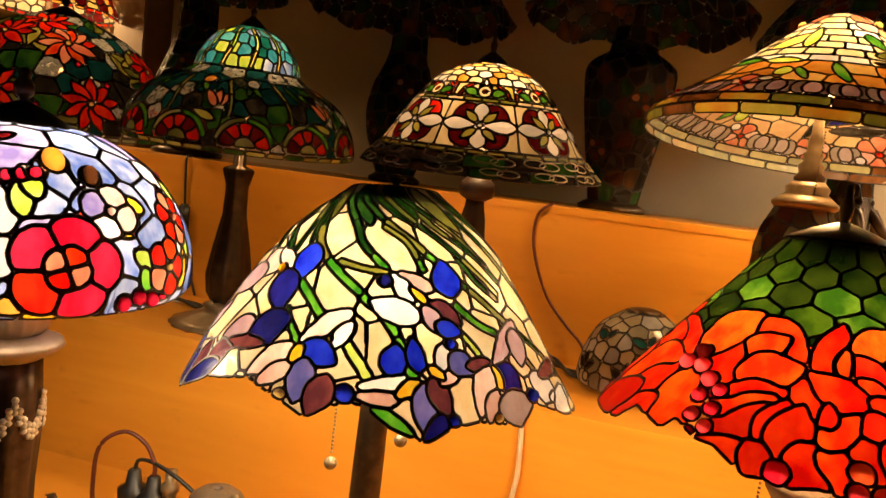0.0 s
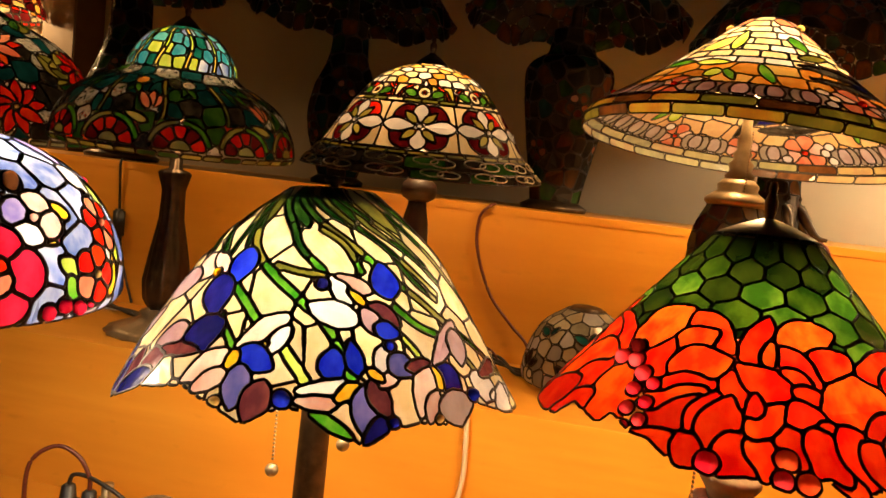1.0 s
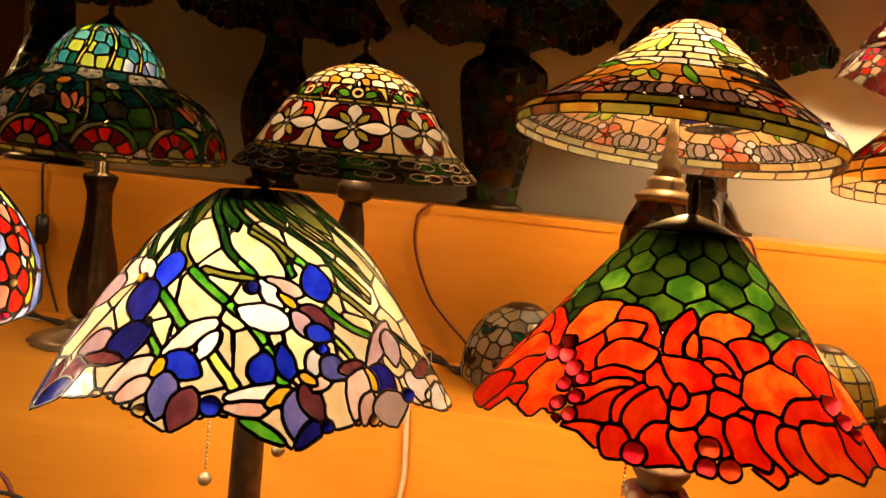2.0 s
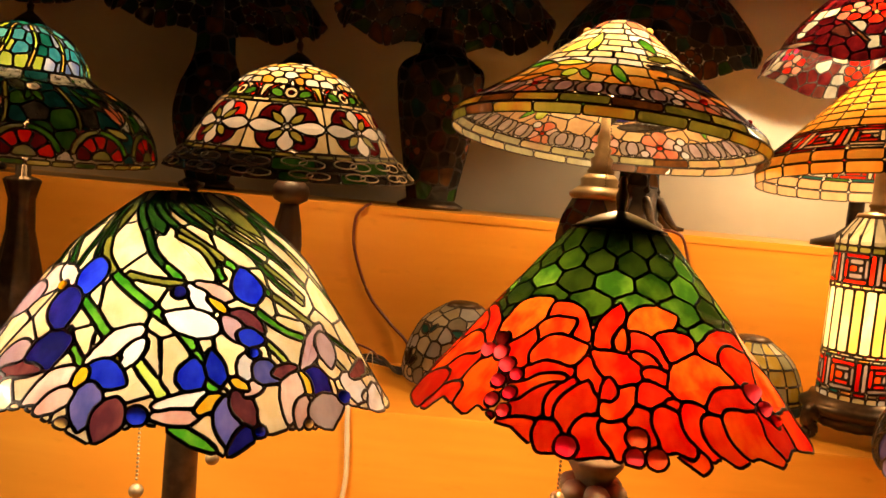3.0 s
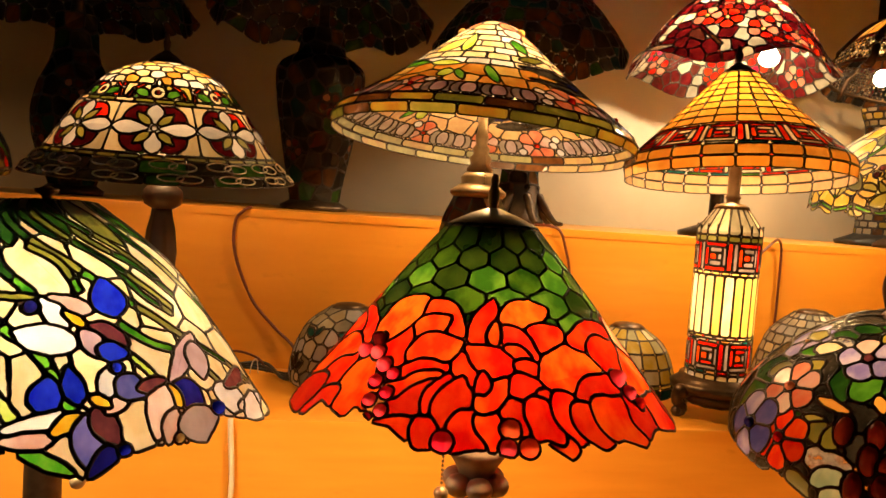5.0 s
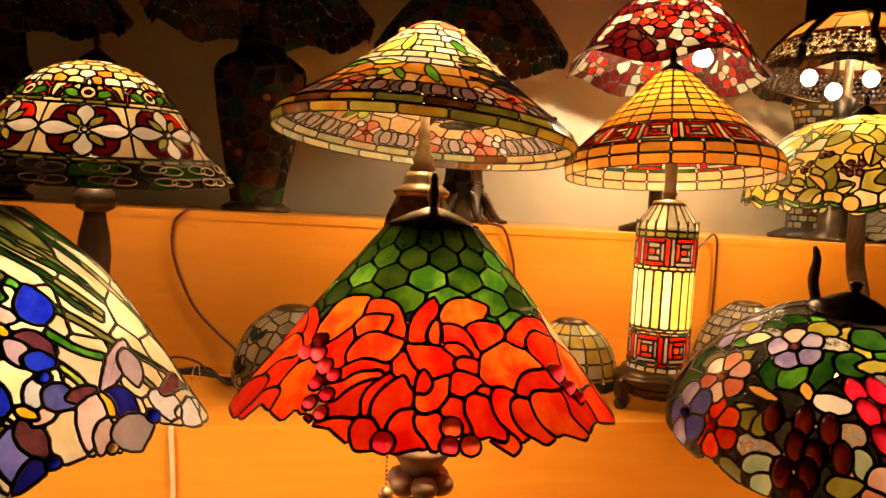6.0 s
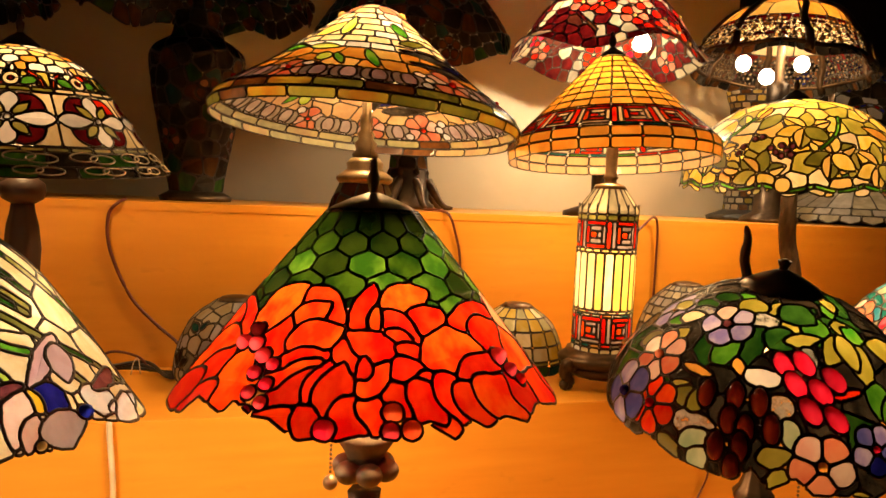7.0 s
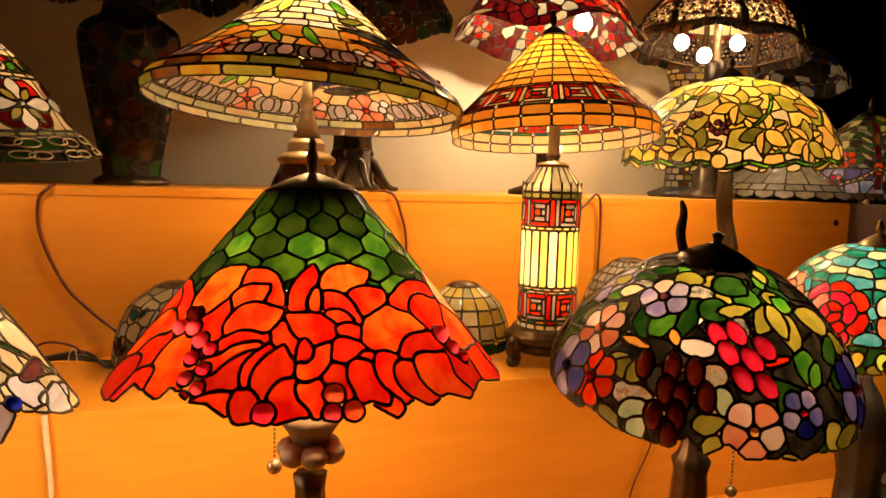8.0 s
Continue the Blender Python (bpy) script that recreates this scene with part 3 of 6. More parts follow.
    p.stem([(-0.034, 0.094), (-0.026, 0.081), (-0.016, 0.065)], 0.0109, ["lime", "bgreen"], 0.06)
    p.stem([(-0.064, 0.192), (-0.034, 0.185), (0.000, 0.182)], 0.0082, ["olive", "green"], 0.06)
    p.stem([(0.062, 0.149), (0.084, 0.126), (0.110, 0.113)], 0.0095, ["green", "olive"], 0.06)
    p.stem([(0.062, 0.116), (0.072, 0.099), (0.080, 0.081)], 0.0082, ["lime", "olive"], 0.06)
    p.stem([(0.124, 0.099), (0.134, 0.081), (0.144, 0.063)], 0.0088, ["olive", "dgreen"], 0.06)
    p.petals([
        (0.042, 0.165, 160, 0.052, 0.021, "pink"), (0.022, 0.150, 133, 0.041, 0.021, "white"), (0.034, 0.149, 140, 0.028, 0.011, "yellow"), (0.060, 0.157, 97, 0.047, 0.036, "blue"),
        (0.030, 0.147, -27, 0.044, 0.029, "plum"), (0.028, 0.146, -57, 0.043, 0.021, "mauve"), (0.038, 0.126, -22, 0.031, 0.021, "blue"), (0.026, 0.129, 162, 0.058, 0.030, "white"),
        (-0.034, 0.134, -139, 0.065, 0.026, "pink"), (-0.032, 0.122, -122, 0.043, 0.018, "white"), (-0.048, 0.104, -123, 0.024, 0.010, "yellow"), (-0.072, 0.091, -23, 0.046, 0.030, "blue"),
        (-0.064, 0.076, -90, 0.053, 0.029, "slate"), (-0.044, 0.061, -103, 0.053, 0.030, "plum"), (-0.078, 0.089, -136, 0.057, 0.027, "pink"), (-0.074, 0.068, -139, 0.045, 0.022, "pink")])
    p.petals([
        (-0.070, 0.091, -109, 0.025, 0.014, "yellow"), (0.000, 0.066, 81, 0.035, 0.027, "blue"), (0.022, 0.071, 102, 0.039, 0.019, "blue"), (0.022, 0.063, -171, 0.065, 0.017, "white"),
        (0.010, 0.046, -176, 0.049, 0.015, "pink"), (0.022, 0.065, -144, 0.031, 0.014, "yellow"), (0.026, 0.063, -94, 0.046, 0.026, "slate"), (0.046, 0.031, -151, 0.041, 0.023, "navy"),
        (0.030, 0.068, -65, 0.040, 0.022, "plum"), (-0.012, 0.035, -24, 0.049, 0.015, "bgreen"), (0.048, 0.106, -115, 0.037, 0.019, "white"), (0.056, 0.076, -149, 0.032, 0.014, "pink"),
        (0.028, 0.079, -35, 0.023, 0.011, "yellow"), (0.048, 0.093, -44, 0.033, 0.027, "slate"), (0.060, 0.078, 14, 0.035, 0.013, "plum"), (0.138, 0.132, -141, 0.080, 0.022, "mauve")])
    p.petals([
        (0.130, 0.122, -103, 0.046, 0.031, "mauve"), (0.090, 0.079, -46, 0.044, 0.035, "navy"), (0.086, 0.079, -74, 0.031, 0.014, "yellow"), (0.082, 0.079, -113, 0.059, 0.029, "pink"),
        (0.086, 0.051, -121, 0.041, 0.022, "pink"), (0.102, 0.050, -86, 0.048, 0.054, "grey"), (0.150, 0.068, -115, 0.040, 0.048, "white"), (0.146, 0.036, 3, 0.085, 0.019, "white"),
        (0.164, 0.045, -64, 0.028, 0.055, "white"), (0.194, 0.076, -169, 0.075, 0.016, "plum"), (-0.158, 0.203, -98, 0.042, 0.047, "pink"), (-0.162, 0.200, -27, 0.057, 0.018, "pink"),
        (-0.106, 0.213, -88, 0.050, 0.033, "blue"), (-0.128, 0.175, -66, 0.054, 0.038, "navy"), (-0.162, 0.169, -160, 0.081, 0.041, "mauve"), (-0.116, 0.124, -66, 0.043, 0.046, "navy")])
    p.petals([
        (-0.130, 0.109, -147, 0.049, 0.028, "mauve"), (-0.158, 0.079, -60, 0.038, 0.034, "plum"), (-0.142, 0.056, -148, 0.062, 0.026, "navy"), (-0.104, 0.084, -176, 0.064, 0.014, "plum")])
    p.settle(2)
    for u, s, r, c in (
        (-0.030, 0.043, 0.0101, "blue"), (-0.076, 0.030, 0.0077, "gold"), (-0.010, 0.172, 0.0078, "navy"), (0.044, 0.026, 0.0067, "blue"),
        (0.050, 0.103, 0.0065, "blue"), (0.082, 0.018, 0.0068, "gold"), (0.124, 0.040, 0.0091, "blue"), (-0.136, 0.175, 0.0066, "yellow")):
        p.disc(u, s, r, c)
    hem_u = [-0.176, -0.142, -0.104, -0.076, -0.054, -0.040, -0.030, -0.016, 0.002, 0.024, 0.042, 0.064, 0.074, 0.092, 0.104, 0.124, 0.160, 0.194]
    hem_s = [0.017, 0.041, 0.046, 0.025, 0.008, 0.026, 0.033, 0.036, 0.020, 0.010, 0.021, 0.021, 0.015, 0.008, 0.002, 0.031, 0.018, 0.020]
    p.trim(lambda u: np.interp(u, hem_u, hem_s) + 0.012 * np.clip(np.abs(u) * 10 - 1.9, 0, 1) * (1 + np.cos(2 * math.pi * 13 * u)))
    return p


lamp, m = lamp_with("tall lamp with a lit cream leaded shade of blue irises", -0.272, 0.849, 0.600, 1.009, -6.8, -1.2, iris_plan(), 0.0034,
                    "ruffled leaded shade, cream glass with irises", 12.5, 0.246, 0.24, colour=(1.0, 0.76, 0.46))
bulb_light("bulb_light", m @ Vector((-0.03, -0.06, 0.065)), 3.4, (1.0, 0.76, 0.46)).parent = lamp
cap_and_finial(lamp, m @ Matrix.Translation((0, 0, -0.016)), 0.246, 0.068, BRONZE, 0.008, 0.012)
mesh_ob("foot", *turned([(0.085, 0), (0.088, 0.010), (0.070, 0.022), (0.035, 0.034), (0.026, 0.05)], 32, 12, 0.05), BRONZE, lamp)
mesh_ob("post", *turned([(0.024, 0.045), (0.0215, 0.08), (0.0205, 0.30), (0.019, 0.42), (0.012, 0.50)], 24, 10, 0.03), BRONZE, lamp)
# The cluster's hidden disc is widened to block light from the crown panes.
mesh_ob("socket_cluster", *merge(turned([(0.012, 0.5), (0.02, 0.52), (0.036, 0.535), (0.038, 0.545), (0.02, 0.56), (0.008, 0.58), (0.006, 0.655)], 24), tube([(-0.06, 0, 0.53), (0.06, 0, 0.53)], 0.008)), BRONZE, lamp)
pull_chain(lamp, -0.045, -0.02, 0.50, 0.298)
pull_chain(lamp, 0.045, -0.02, 0.50, 0.348)


# ---------------------------------------------------------------- red poinsettia shade, front
def poinsettia_plan():
    g = random.Random(5)
    p = Pane_plan(scaled([(1, -.06), (.93, .06), (.61, .5), (.235, 1)], 0.226, 0.207), 0.0014)
    reds = ["scarlet", "scarlet", "red", "orange", "scarlet"]
    p.cells(g, 0, 0.165, 0.050, reds, 0.3, 1.0)
    ground = len(p.cols)
    n, j = 16, 0
    a, b = int(0.140 / p.L * p.nv), p.nv
    seeds = []
    s = 0.142
    while s < p.L:
        for i in range(n):
            seeds.append(((i + 0.5 * (j % 2)) / n - 0.5, s, j))
        s += 0.030 - 0.0012 * j
        j += 1
    best, win = np.full((b - a, p.nu), 9.0), np.zeros((b - a, p.nu), int)
    for u, s, j in seeds:
        p.cols.append(g.choice(["leafgreen", "leafdark", "leafdark", "leaflight", "leafgreen", "leaflight"] if j < 4 else ["leafdark", "leafgreen", "leafdark"]))
        p.style.append("flat")
        du = ((p.u - u + 0.5) % 1 - 0.5) * 2 * math.pi * p.r[a:b]
        d = (du * 0.95) ** 2 + ((p.s[a:b] - s) * 1.05 * p.r[a:b] / 0.10) ** 2
        m = d < best
        best[m], win[m] = d[m], len(p.cols) - 1
    p.lab[a:b] = win
    # flowers of the far side
    for u, s, r, t0, nn in ((0.27, 0.05, 0.07, 12, 8), (-0.28, 0.05, 0.07, 30, 8), (-0.24, 0.12, 0.06, 10, 7), (0.26, 0.13, 0.06, 10, 7),
                            (0.34, 0.09, 0.08, 12, 8), (-0.35, 0.09, 0.08, 12, 8), (0.41, 0.06, 0.07, 12, 8), (-0.43, 0.08, 0.08, 12, 8), (0.48, 0.11, 0.07, 12, 8)):
        for k in range(nn):
            p.leaf(u, s, t0 + 360 * k / nn, r * g.uniform(0.85, 1.12), r * g.uniform(0.62, 0.85), g.choice(reds))
    p.petals([
        (-0.140, 0.106, 154, 0.085, 0.044, "scarlet"), (-0.158, 0.083, 144, 0.085, 0.051, "scarlet"), (-0.130, 0.123, 48, 0.064, 0.053, "orange"), (-0.078, 0.168, -39, 0.062, 0.034, "scarlet"),
        (-0.082, 0.117, 40, 0.050, 0.037, "orange"), (-0.086, 0.083, 88, 0.048, 0.031, "scarlet"), (-0.076, 0.098, 23, 0.057, 0.042, "orange"), (-0.072, 0.080, 12, 0.048, 0.027, "scarlet"),
        (-0.018, 0.064, 76, 0.053, 0.028, "scarlet"), (-0.068, 0.054, 38, 0.050, 0.028, "orange"), (-0.066, 0.035, 43, 0.066, 0.028, "red"), (-0.040, 0.039, 66, 0.048, 0.028, "red"),
        (-0.026, 0.025, 76, 0.059, 0.037, "scarlet"), (-0.144, 0.103, -149, 0.085, 0.051, "orange"), (-0.132, 0.081, -131, 0.078, 0.047, "scarlet"), (-0.124, 0.083, -71, 0.068, 0.040, "orange")])
    p.petals([
        (-0.126, 0.048, -136, 0.063, 0.030, "scarlet"), (-0.156, 0.054, -133, 0.074, 0.042, "red"), (-0.228, 0.099, -90, 0.052, 0.046, "scarlet"), (-0.064, 0.031, -35, 0.043, 0.025, "orange"),
        (-0.034, 0.038, -104, 0.033, 0.026, "scarlet"), (-0.012, 0.049, -68, 0.042, 0.037, "scarlet"), (0.000, 0.050, -52, 0.043, 0.026, "orange"), (0.020, 0.063, -57, 0.037, 0.026, "scarlet"),
        (-0.004, 0.116, 78, 0.060, 0.034, "scarlet"), (0.016, 0.150, 15, 0.059, 0.038, "orange"), (0.040, 0.124, 20, 0.053, 0.030, "scarlet"), (0.020, 0.143, -48, 0.049, 0.026, "red"),
        (0.022, 0.120, -38, 0.036, 0.021, "orange"), (0.010, 0.117, 84, 0.032, 0.015, "orange"), (-0.014, 0.115, -30, 0.066, 0.032, "scarlet"), (0.030, 0.101, -20, 0.029, 0.019, "scarlet")])
    p.petals([
        (0.020, 0.078, -4, 0.039, 0.027, "red"), (0.000, 0.046, 54, 0.048, 0.025, "orange"), (0.004, 0.064, 95, 0.027, 0.016, "red"), (0.052, 0.085, 11, 0.085, 0.051, "orange"),
        (0.098, 0.123, 13, 0.085, 0.036, "scarlet"), (0.150, 0.134, -94, 0.052, 0.055, "scarlet"), (0.216, 0.157, -73, 0.070, 0.055, "salmon"), (0.180, 0.108, -74, 0.057, 0.055, "orange"),
        (0.052, 0.075, -80, 0.071, 0.042, "orange"), (0.040, 0.066, -60, 0.055, 0.033, "scarlet"), (0.064, 0.073, -65, 0.066, 0.037, "scarlet"), (0.082, 0.060, 20, 0.064, 0.034, "red"),
        (0.076, 0.059, -51, 0.061, 0.038, "scarlet"), (0.096, 0.063, -47, 0.076, 0.046, "orange"), (0.144, 0.056, -76, 0.044, 0.039, "red"), (0.172, 0.052, -46, 0.072, 0.053, "scarlet")])
    p.petals([
        (0.234, 0.052, -104, 0.045, 0.055, "scarlet")])
    p.settle(2, ground)
    for u, s, r, c in (
        (-0.118, 0.110, 0.0103, "wine"), (-0.126, 0.094, 0.0100, "ruby"), (-0.108, 0.095, 0.0095, "ruby"), (-0.092, 0.083, 0.0095, "ruby"),
        (-0.078, 0.075, 0.0079, "ruby"), (-0.092, 0.064, 0.0085, "ruby"), (-0.076, 0.054, 0.0080, "ruby"), (-0.088, 0.043, 0.0085, "ruby"),
        (-0.074, 0.035, 0.0079, "ruby"), (-0.084, 0.024, 0.0078, "ruby"), (0.142, 0.080, 0.0113, "ruby"), (0.148, 0.063, 0.0095, "ruby"),
        (0.156, 0.050, 0.0081, "red"), (-0.022, 0.015, 0.0109, "ruby"), (0.024, 0.032, 0.0105, "coral"), (0.022, 0.014, 0.0094, "ruby"),
        (0.036, 0.015, 0.0101, "coral")):
        p.disc(u, s, r, c)
    hem_u = [-0.178, -0.152, -0.140, -0.104, -0.098, -0.076, -0.062, -0.038, -0.030, -0.016, 0.002, 0.018, 0.038, 0.048, 0.066, 0.078, 0.094, 0.112, 0.134, 0.156, 0.202]
    hem_s = [0.000, 0.006, 0.028, 0.018, 0.034, 0.021, 0.021, 0.004, 0.006, 0.004, 0.011, 0.007, 0.004, 0.020, 0.003, 0.018, 0.010, 0.018, 0.006, 0.020, 0.006]
    p.trim(lambda u: np.interp(u, hem_u, hem_s) + 0.008 * np.clip(np.abs(u) * 10 - 2.0, 0, 1) * (1 + np.cos(2 * math.pi * 17 * u)))
    return p


lamp, m = lamp_with("lamp with a lit conical leaded shade of red poinsettias", 0.230, 0.829, 0.600, 1.055, -3.7, -0.6, poinsettia_plan(), 0.0030,
                    "conical leaded shade, red petals below green scales", 20.0, 0.207, 0.30)
cap_and_finial(lamp, m, 0.207, 0.052, PEWTER, 0.034, 0.0065)
mesh_ob("foot", *turned([(0.10, 0), (0.10, 0.012), (0.075, 0.025), (0.045, 0.05), (0.030, 0.09)], 32, 8, 0.06), STONE, lamp)
mesh_ob("post", *turned([(0.030, 0.09), (0.036, 0.14), (0.032, 0.20), (0.022, 0.255), (0.018, 0.30), (0.021, 0.322)], 28, 6, 0.14), BRONZE, lamp)
for k in range(6):
    mesh_ob("collar_bead", *ball((0.026 * math.sin(k * math.pi / 3), -0.026 * math.cos(k * math.pi / 3), 0.350), 0.0165, 14, 0.85), STONE, lamp)
mesh_ob("neck", *turned([(0.021, 0.36), (0.026, 0.372), (0.034, 0.384), (0.031, 0.394), (0.014, 0.405), (0.011, 0.50), (0.007, 0.66)], 24), STONE, lamp)
# Unseen plate added above the bulb to keep light off the upper scales.
mesh_ob("socket_plate", *turned([(0.012, 0.560), (0.028, 0.568), (0.032, 0.574), (0.030, 0.580), (0.010, 0.590)], 24), BRONZE, lamp)
pull_chain(lamp, -0.046, -0.03, 0.50, 0.352)


# ---------------------------------------------------------------- dragonfly and pumpkin shade
def dragonfly_plan():
    g = random.Random(21)
    p = Pane_plan(scaled([(.985, 0), (1, .06), (.95, .16), (.66, .42), (.40, .69), (.16, .94), (.05, 1)], 0.292, 0.240), 0.0019)
    p.cells(g, 0.036, 0.17, 0.046, ["gold", "amber", "gold", "amber", "amber"], 0.32, 0.9)
    s, k = 0.165, 0
    while s < p.L - 0.012:
        n = max(8, round(2 * math.pi * p.rad(s + 0.009) / 0.042))
        p.bricks(s, s + 0.024, n, ["cream", "cream", "cream", "white", "cream"], 0.5 * k + 0.2 * (k % 3), g)
        s += 0.024
        k += 1
    for o in (0.0, 1 / 3, -1 / 3):
        p.flower(o + 0.128, 0.318, 0.046, 6, ["salmon", "pink"], "gold", 0)
        p.petals([(o - 0.122, 0.215, 49, 0.072, 0.040, "citron"), (o - 0.056, 0.215, 92, 0.074, 0.023, "lime"), (o - 0.094, 0.168, -4, 0.059, 0.022, "lime"), (o - 0.156, 0.172, -3, 0.065, 0.024, "green"),
                  (o - 0.042, 0.140, -65, 0.052, 0.014, "bgreen"), (o - 0.004, 0.164, -74, 0.075, 0.017, "bgreen"), (o + 0.054, 0.276, -73, 0.051, 0.022, "green"), (o + 0.05, 0.20, 20, 0.06, 0.022, "olive")])
        p.disc(o - 0.054, 0.122, 0.013, "lime", "flat", 1.4)
        for u, s, r in ((-0.078, 0.068, 0.036), (0.090, 0.070, 0.044), (0.166, 0.066, 0.034)):
            p.flower(o + u, s, r, 6, ["salmon", "salmon", "pink"], "red", 10, 0.2, 1.1)
        for u in (-0.132, -0.108, -0.046, -0.0165, 0.012, 0.041, 0.128):
            for dx, c in ((-0.0155, "grey"), (0.0155, "grey"), (0, "mauve")):
                p.disc(o + u + dx / (2 * math.pi * 0.27), 0.062, 0.0138, c, "flat", 1.65)
            p.disc(o + u, 0.0395, 0.010, "white", "flat", 0.5)
        for u, s in ((0.058, 0.050), (0.064, 0.072), (0.056, 0.088), (0.112, 0.05), (-0.062, 0.09)):
            p.disc(o + u, s, 0.0105, "white", "flat")
        p.petals([(o + 0.176, 0.153, 171, 0.150, 0.030, "smoke"), (o + 0.150, 0.122, 174, 0.130, 0.024, "smoke"), (o + 0.166, 0.140, 168, 0.080, 0.014, "navy"), (o + 0.138, 0.191, -61, 0.110, 0.018, "smoke")])
    p.settle(1)
    tones = ["honey", "honey", "olive", "honey", "brown", "olive", "moss"]
    p.bricks(0, 0.0195, 23, tones, 0, g)
    p.bricks(0.0195, 0.0385, 23, tones, 0.5, g)
    return p


lamp, m = lamp_with("mosaic urn lamp with a wide amber leaded pumpkin shade", 0.303, 1.354, 0.900, 1.395, -4.5, 3.0, dragonfly_plan(), 0.0032,
                    "wide leaded shade in amber and cream with a brick border", 15.0, 0.240, 0.45)
mesh_ob("post", *turned([(0.022, 0.445), (0.026, 0.452), (0.018, 0.462), (0.022, 0.474), (0.014, 0.482), (0.017, 0.492), (0.011, 0.50), (0.013, 0.515), (0.009, 0.53), (0.006, 0.72)], 24), PEWTER, lamp)
mesh_ob("collar", *turned([(0.048, 0.398), (0.054, 0.404), (0.054, 0.410), (0.044, 0.418), (0.034, 0.426), (0.036, 0.436), (0.026, 0.447)], 32), PEWTER, lamp)
vase = Pane_plan([(0.05, 0.02), (0.066, 0.12), (0.072, 0.24), (0.068, 0.34), (0.046, 0.400)], 0.0022)
vase.cells(random.Random(3), 0, vase.L, 0.030, ["ash", "cream", "duskred", "olive", "ash", "brown"], 0.35)
leaded_shade(lamp, vase, 0.004, pose(0, 0, 0), "leaded mosaic glass urn", 0.25, 60)
mesh_ob("urn_lining", *turned([(0.045, 0.02), (0.060, 0.12), (0.066, 0.24), (0.062, 0.34), (0.040, 0.396)], 24), WALNUT, lamp)
mesh_ob("foot", *turned([(0.075, 0), (0.078, 0.008), (0.060, 0.018), (0.05, 0.03)], 32, 12, 0.05), BRONZE, lamp)
pull_chain(lamp, 0.004, -0.036, 0.53, 0.40, 0.004)


# ---------------------------------------------------------------- cream shade with four-petalled flowers
def quatrefoil_plan():
    g = random.Random(8)
    p = Pane_plan(scaled([(1, 0), (.84, .20), (.70, .45), (.53, .71), (.36, .89), (.12, 1)], 0.232, 0.202), 0.002)
    p.cells(g, 0.196, p.L, 0.026, ["gold", "cream", "cream", "amber", "white"], 0.2, 0.8)
    p.bricks(0, 0.022, 27, ["dusk", "dgreen", "dusk"], 0, g)
    p.bricks(0.022, 0.050, 18, ["dusk", "dgreen"], 0.5, g)
    p.bricks(0.050, 0.060, 36, ["olive", "moss"], 0, g)
    p.bricks(0.060, 0.156, 8, ["cream"], 0.5 + 0.014 * 8, g)
    p.bricks(0.156, 0.166, 27, ["olive", "cream"], 0, g)
    p.bricks(0.166, 0.198, 36, ["cream", "moss", "scarlet", "cream"], 0, g)
    for i in range(8):
        o = i / 8 - 0.014 - 0.5
        for a in (45, 135, 225, 315):
            p.disc(o + 0.030 * math.cos(radians(a)) / (2 * math.pi * 0.17), 0.108 + 0.023 * math.sin(radians(a)), 0.0290, "red" if a == 45 and i % 2 else "wine", "flat")
        for a in (0, 90, 180, 270):
            p.leaf(o, 0.108, a, 0.048 if a % 180 else 0.066, 0.029, "white", False, 1.5)
        for a in (45, 135, 225, 315):
            p.leaf(o + 0.008 * math.cos(radians(a)) / (2 * math.pi * 0.17), 0.108 + 0.008 * math.sin(radians(a)), a, 0.034, 0.016, "moss")
        p.disc(o, 0.108, 0.006, "white")
        p.leaf(o + 0.012, 0.172, 25, 0.036, 0.018, "green")
        p.leaf(o - 0.012, 0.172, 155, 0.036, 0.018, "green")
        p.disc(o, 0.180, 0.0125, "cream", "flat", 1.1)
        p.disc(o, 0.180, 0.0055, "orange")
        p.leaf(o, 0.194, 90, 0.018, 0.010, "white")
        p.stem([(o + 0.055, 0.167), (o + 0.048, 0.185), (o + 0.03, 0.197)], 0.006, ["orange", "scarlet"], 0.02)
        p.stem([(o - 0.055, 0.167), (o - 0.048, 0.185), (o - 0.03, 0.197)], 0.006, ["orange", "scarlet"], 0.02)
    return p


plan = quatrefoil_plan()
lamp, m = lamp_with("lamp with a cream leaded bell shade of white flowers", -0.279, 1.352, 0.900, 1.297, 4.0, -0.8, plan, 0.0034,
                    "bell-shaped leaded shade with a dark green border", 5.5, 0.202, 0.60)
for i in range(-7, 8):
    for du, s, k in ((0.0, 0.040, 1.0), (0.022, 0.036, 1.0), (0.008, 0.014, 0.85), (0.028, 0.012, 0.85)):
        u = i / 15 + du
        if abs(u) < 0.3:
            a = np.linspace(0, 2 * math.pi, 25)
            ring = plan.place(u + 0.021 * k * np.cos(a) / (2 * math.pi * 0.21), s + 0.0085 * k * np.sin(a), 0.003)
            o = mesh_ob("oval_ring", *tube([tuple(v) for v in ring], 0.0013, 6), GILT, lamp)
            o.matrix_basis = m
cap_and_finial(lamp, m, 0.202, 0.030, BRONZE, 0.022, 0.006)
mesh_ob("foot", *turned([(0.095, 0), (0.097, 0.012), (0.07, 0.028), (0.035, 0.045), (0.026, 0.07)], 32, 10, 0.05), WALNUT, lamp)
mesh_ob("post", *turned([(0.024, 0.06), (0.02, 0.12), (0.022, 0.18), (0.027, 0.22), (0.030, 0.26), (0.026, 0.30), (0.020, 0.325), (0.018, 0.34)], 28, 7, 0.12), WALNUT, lamp)
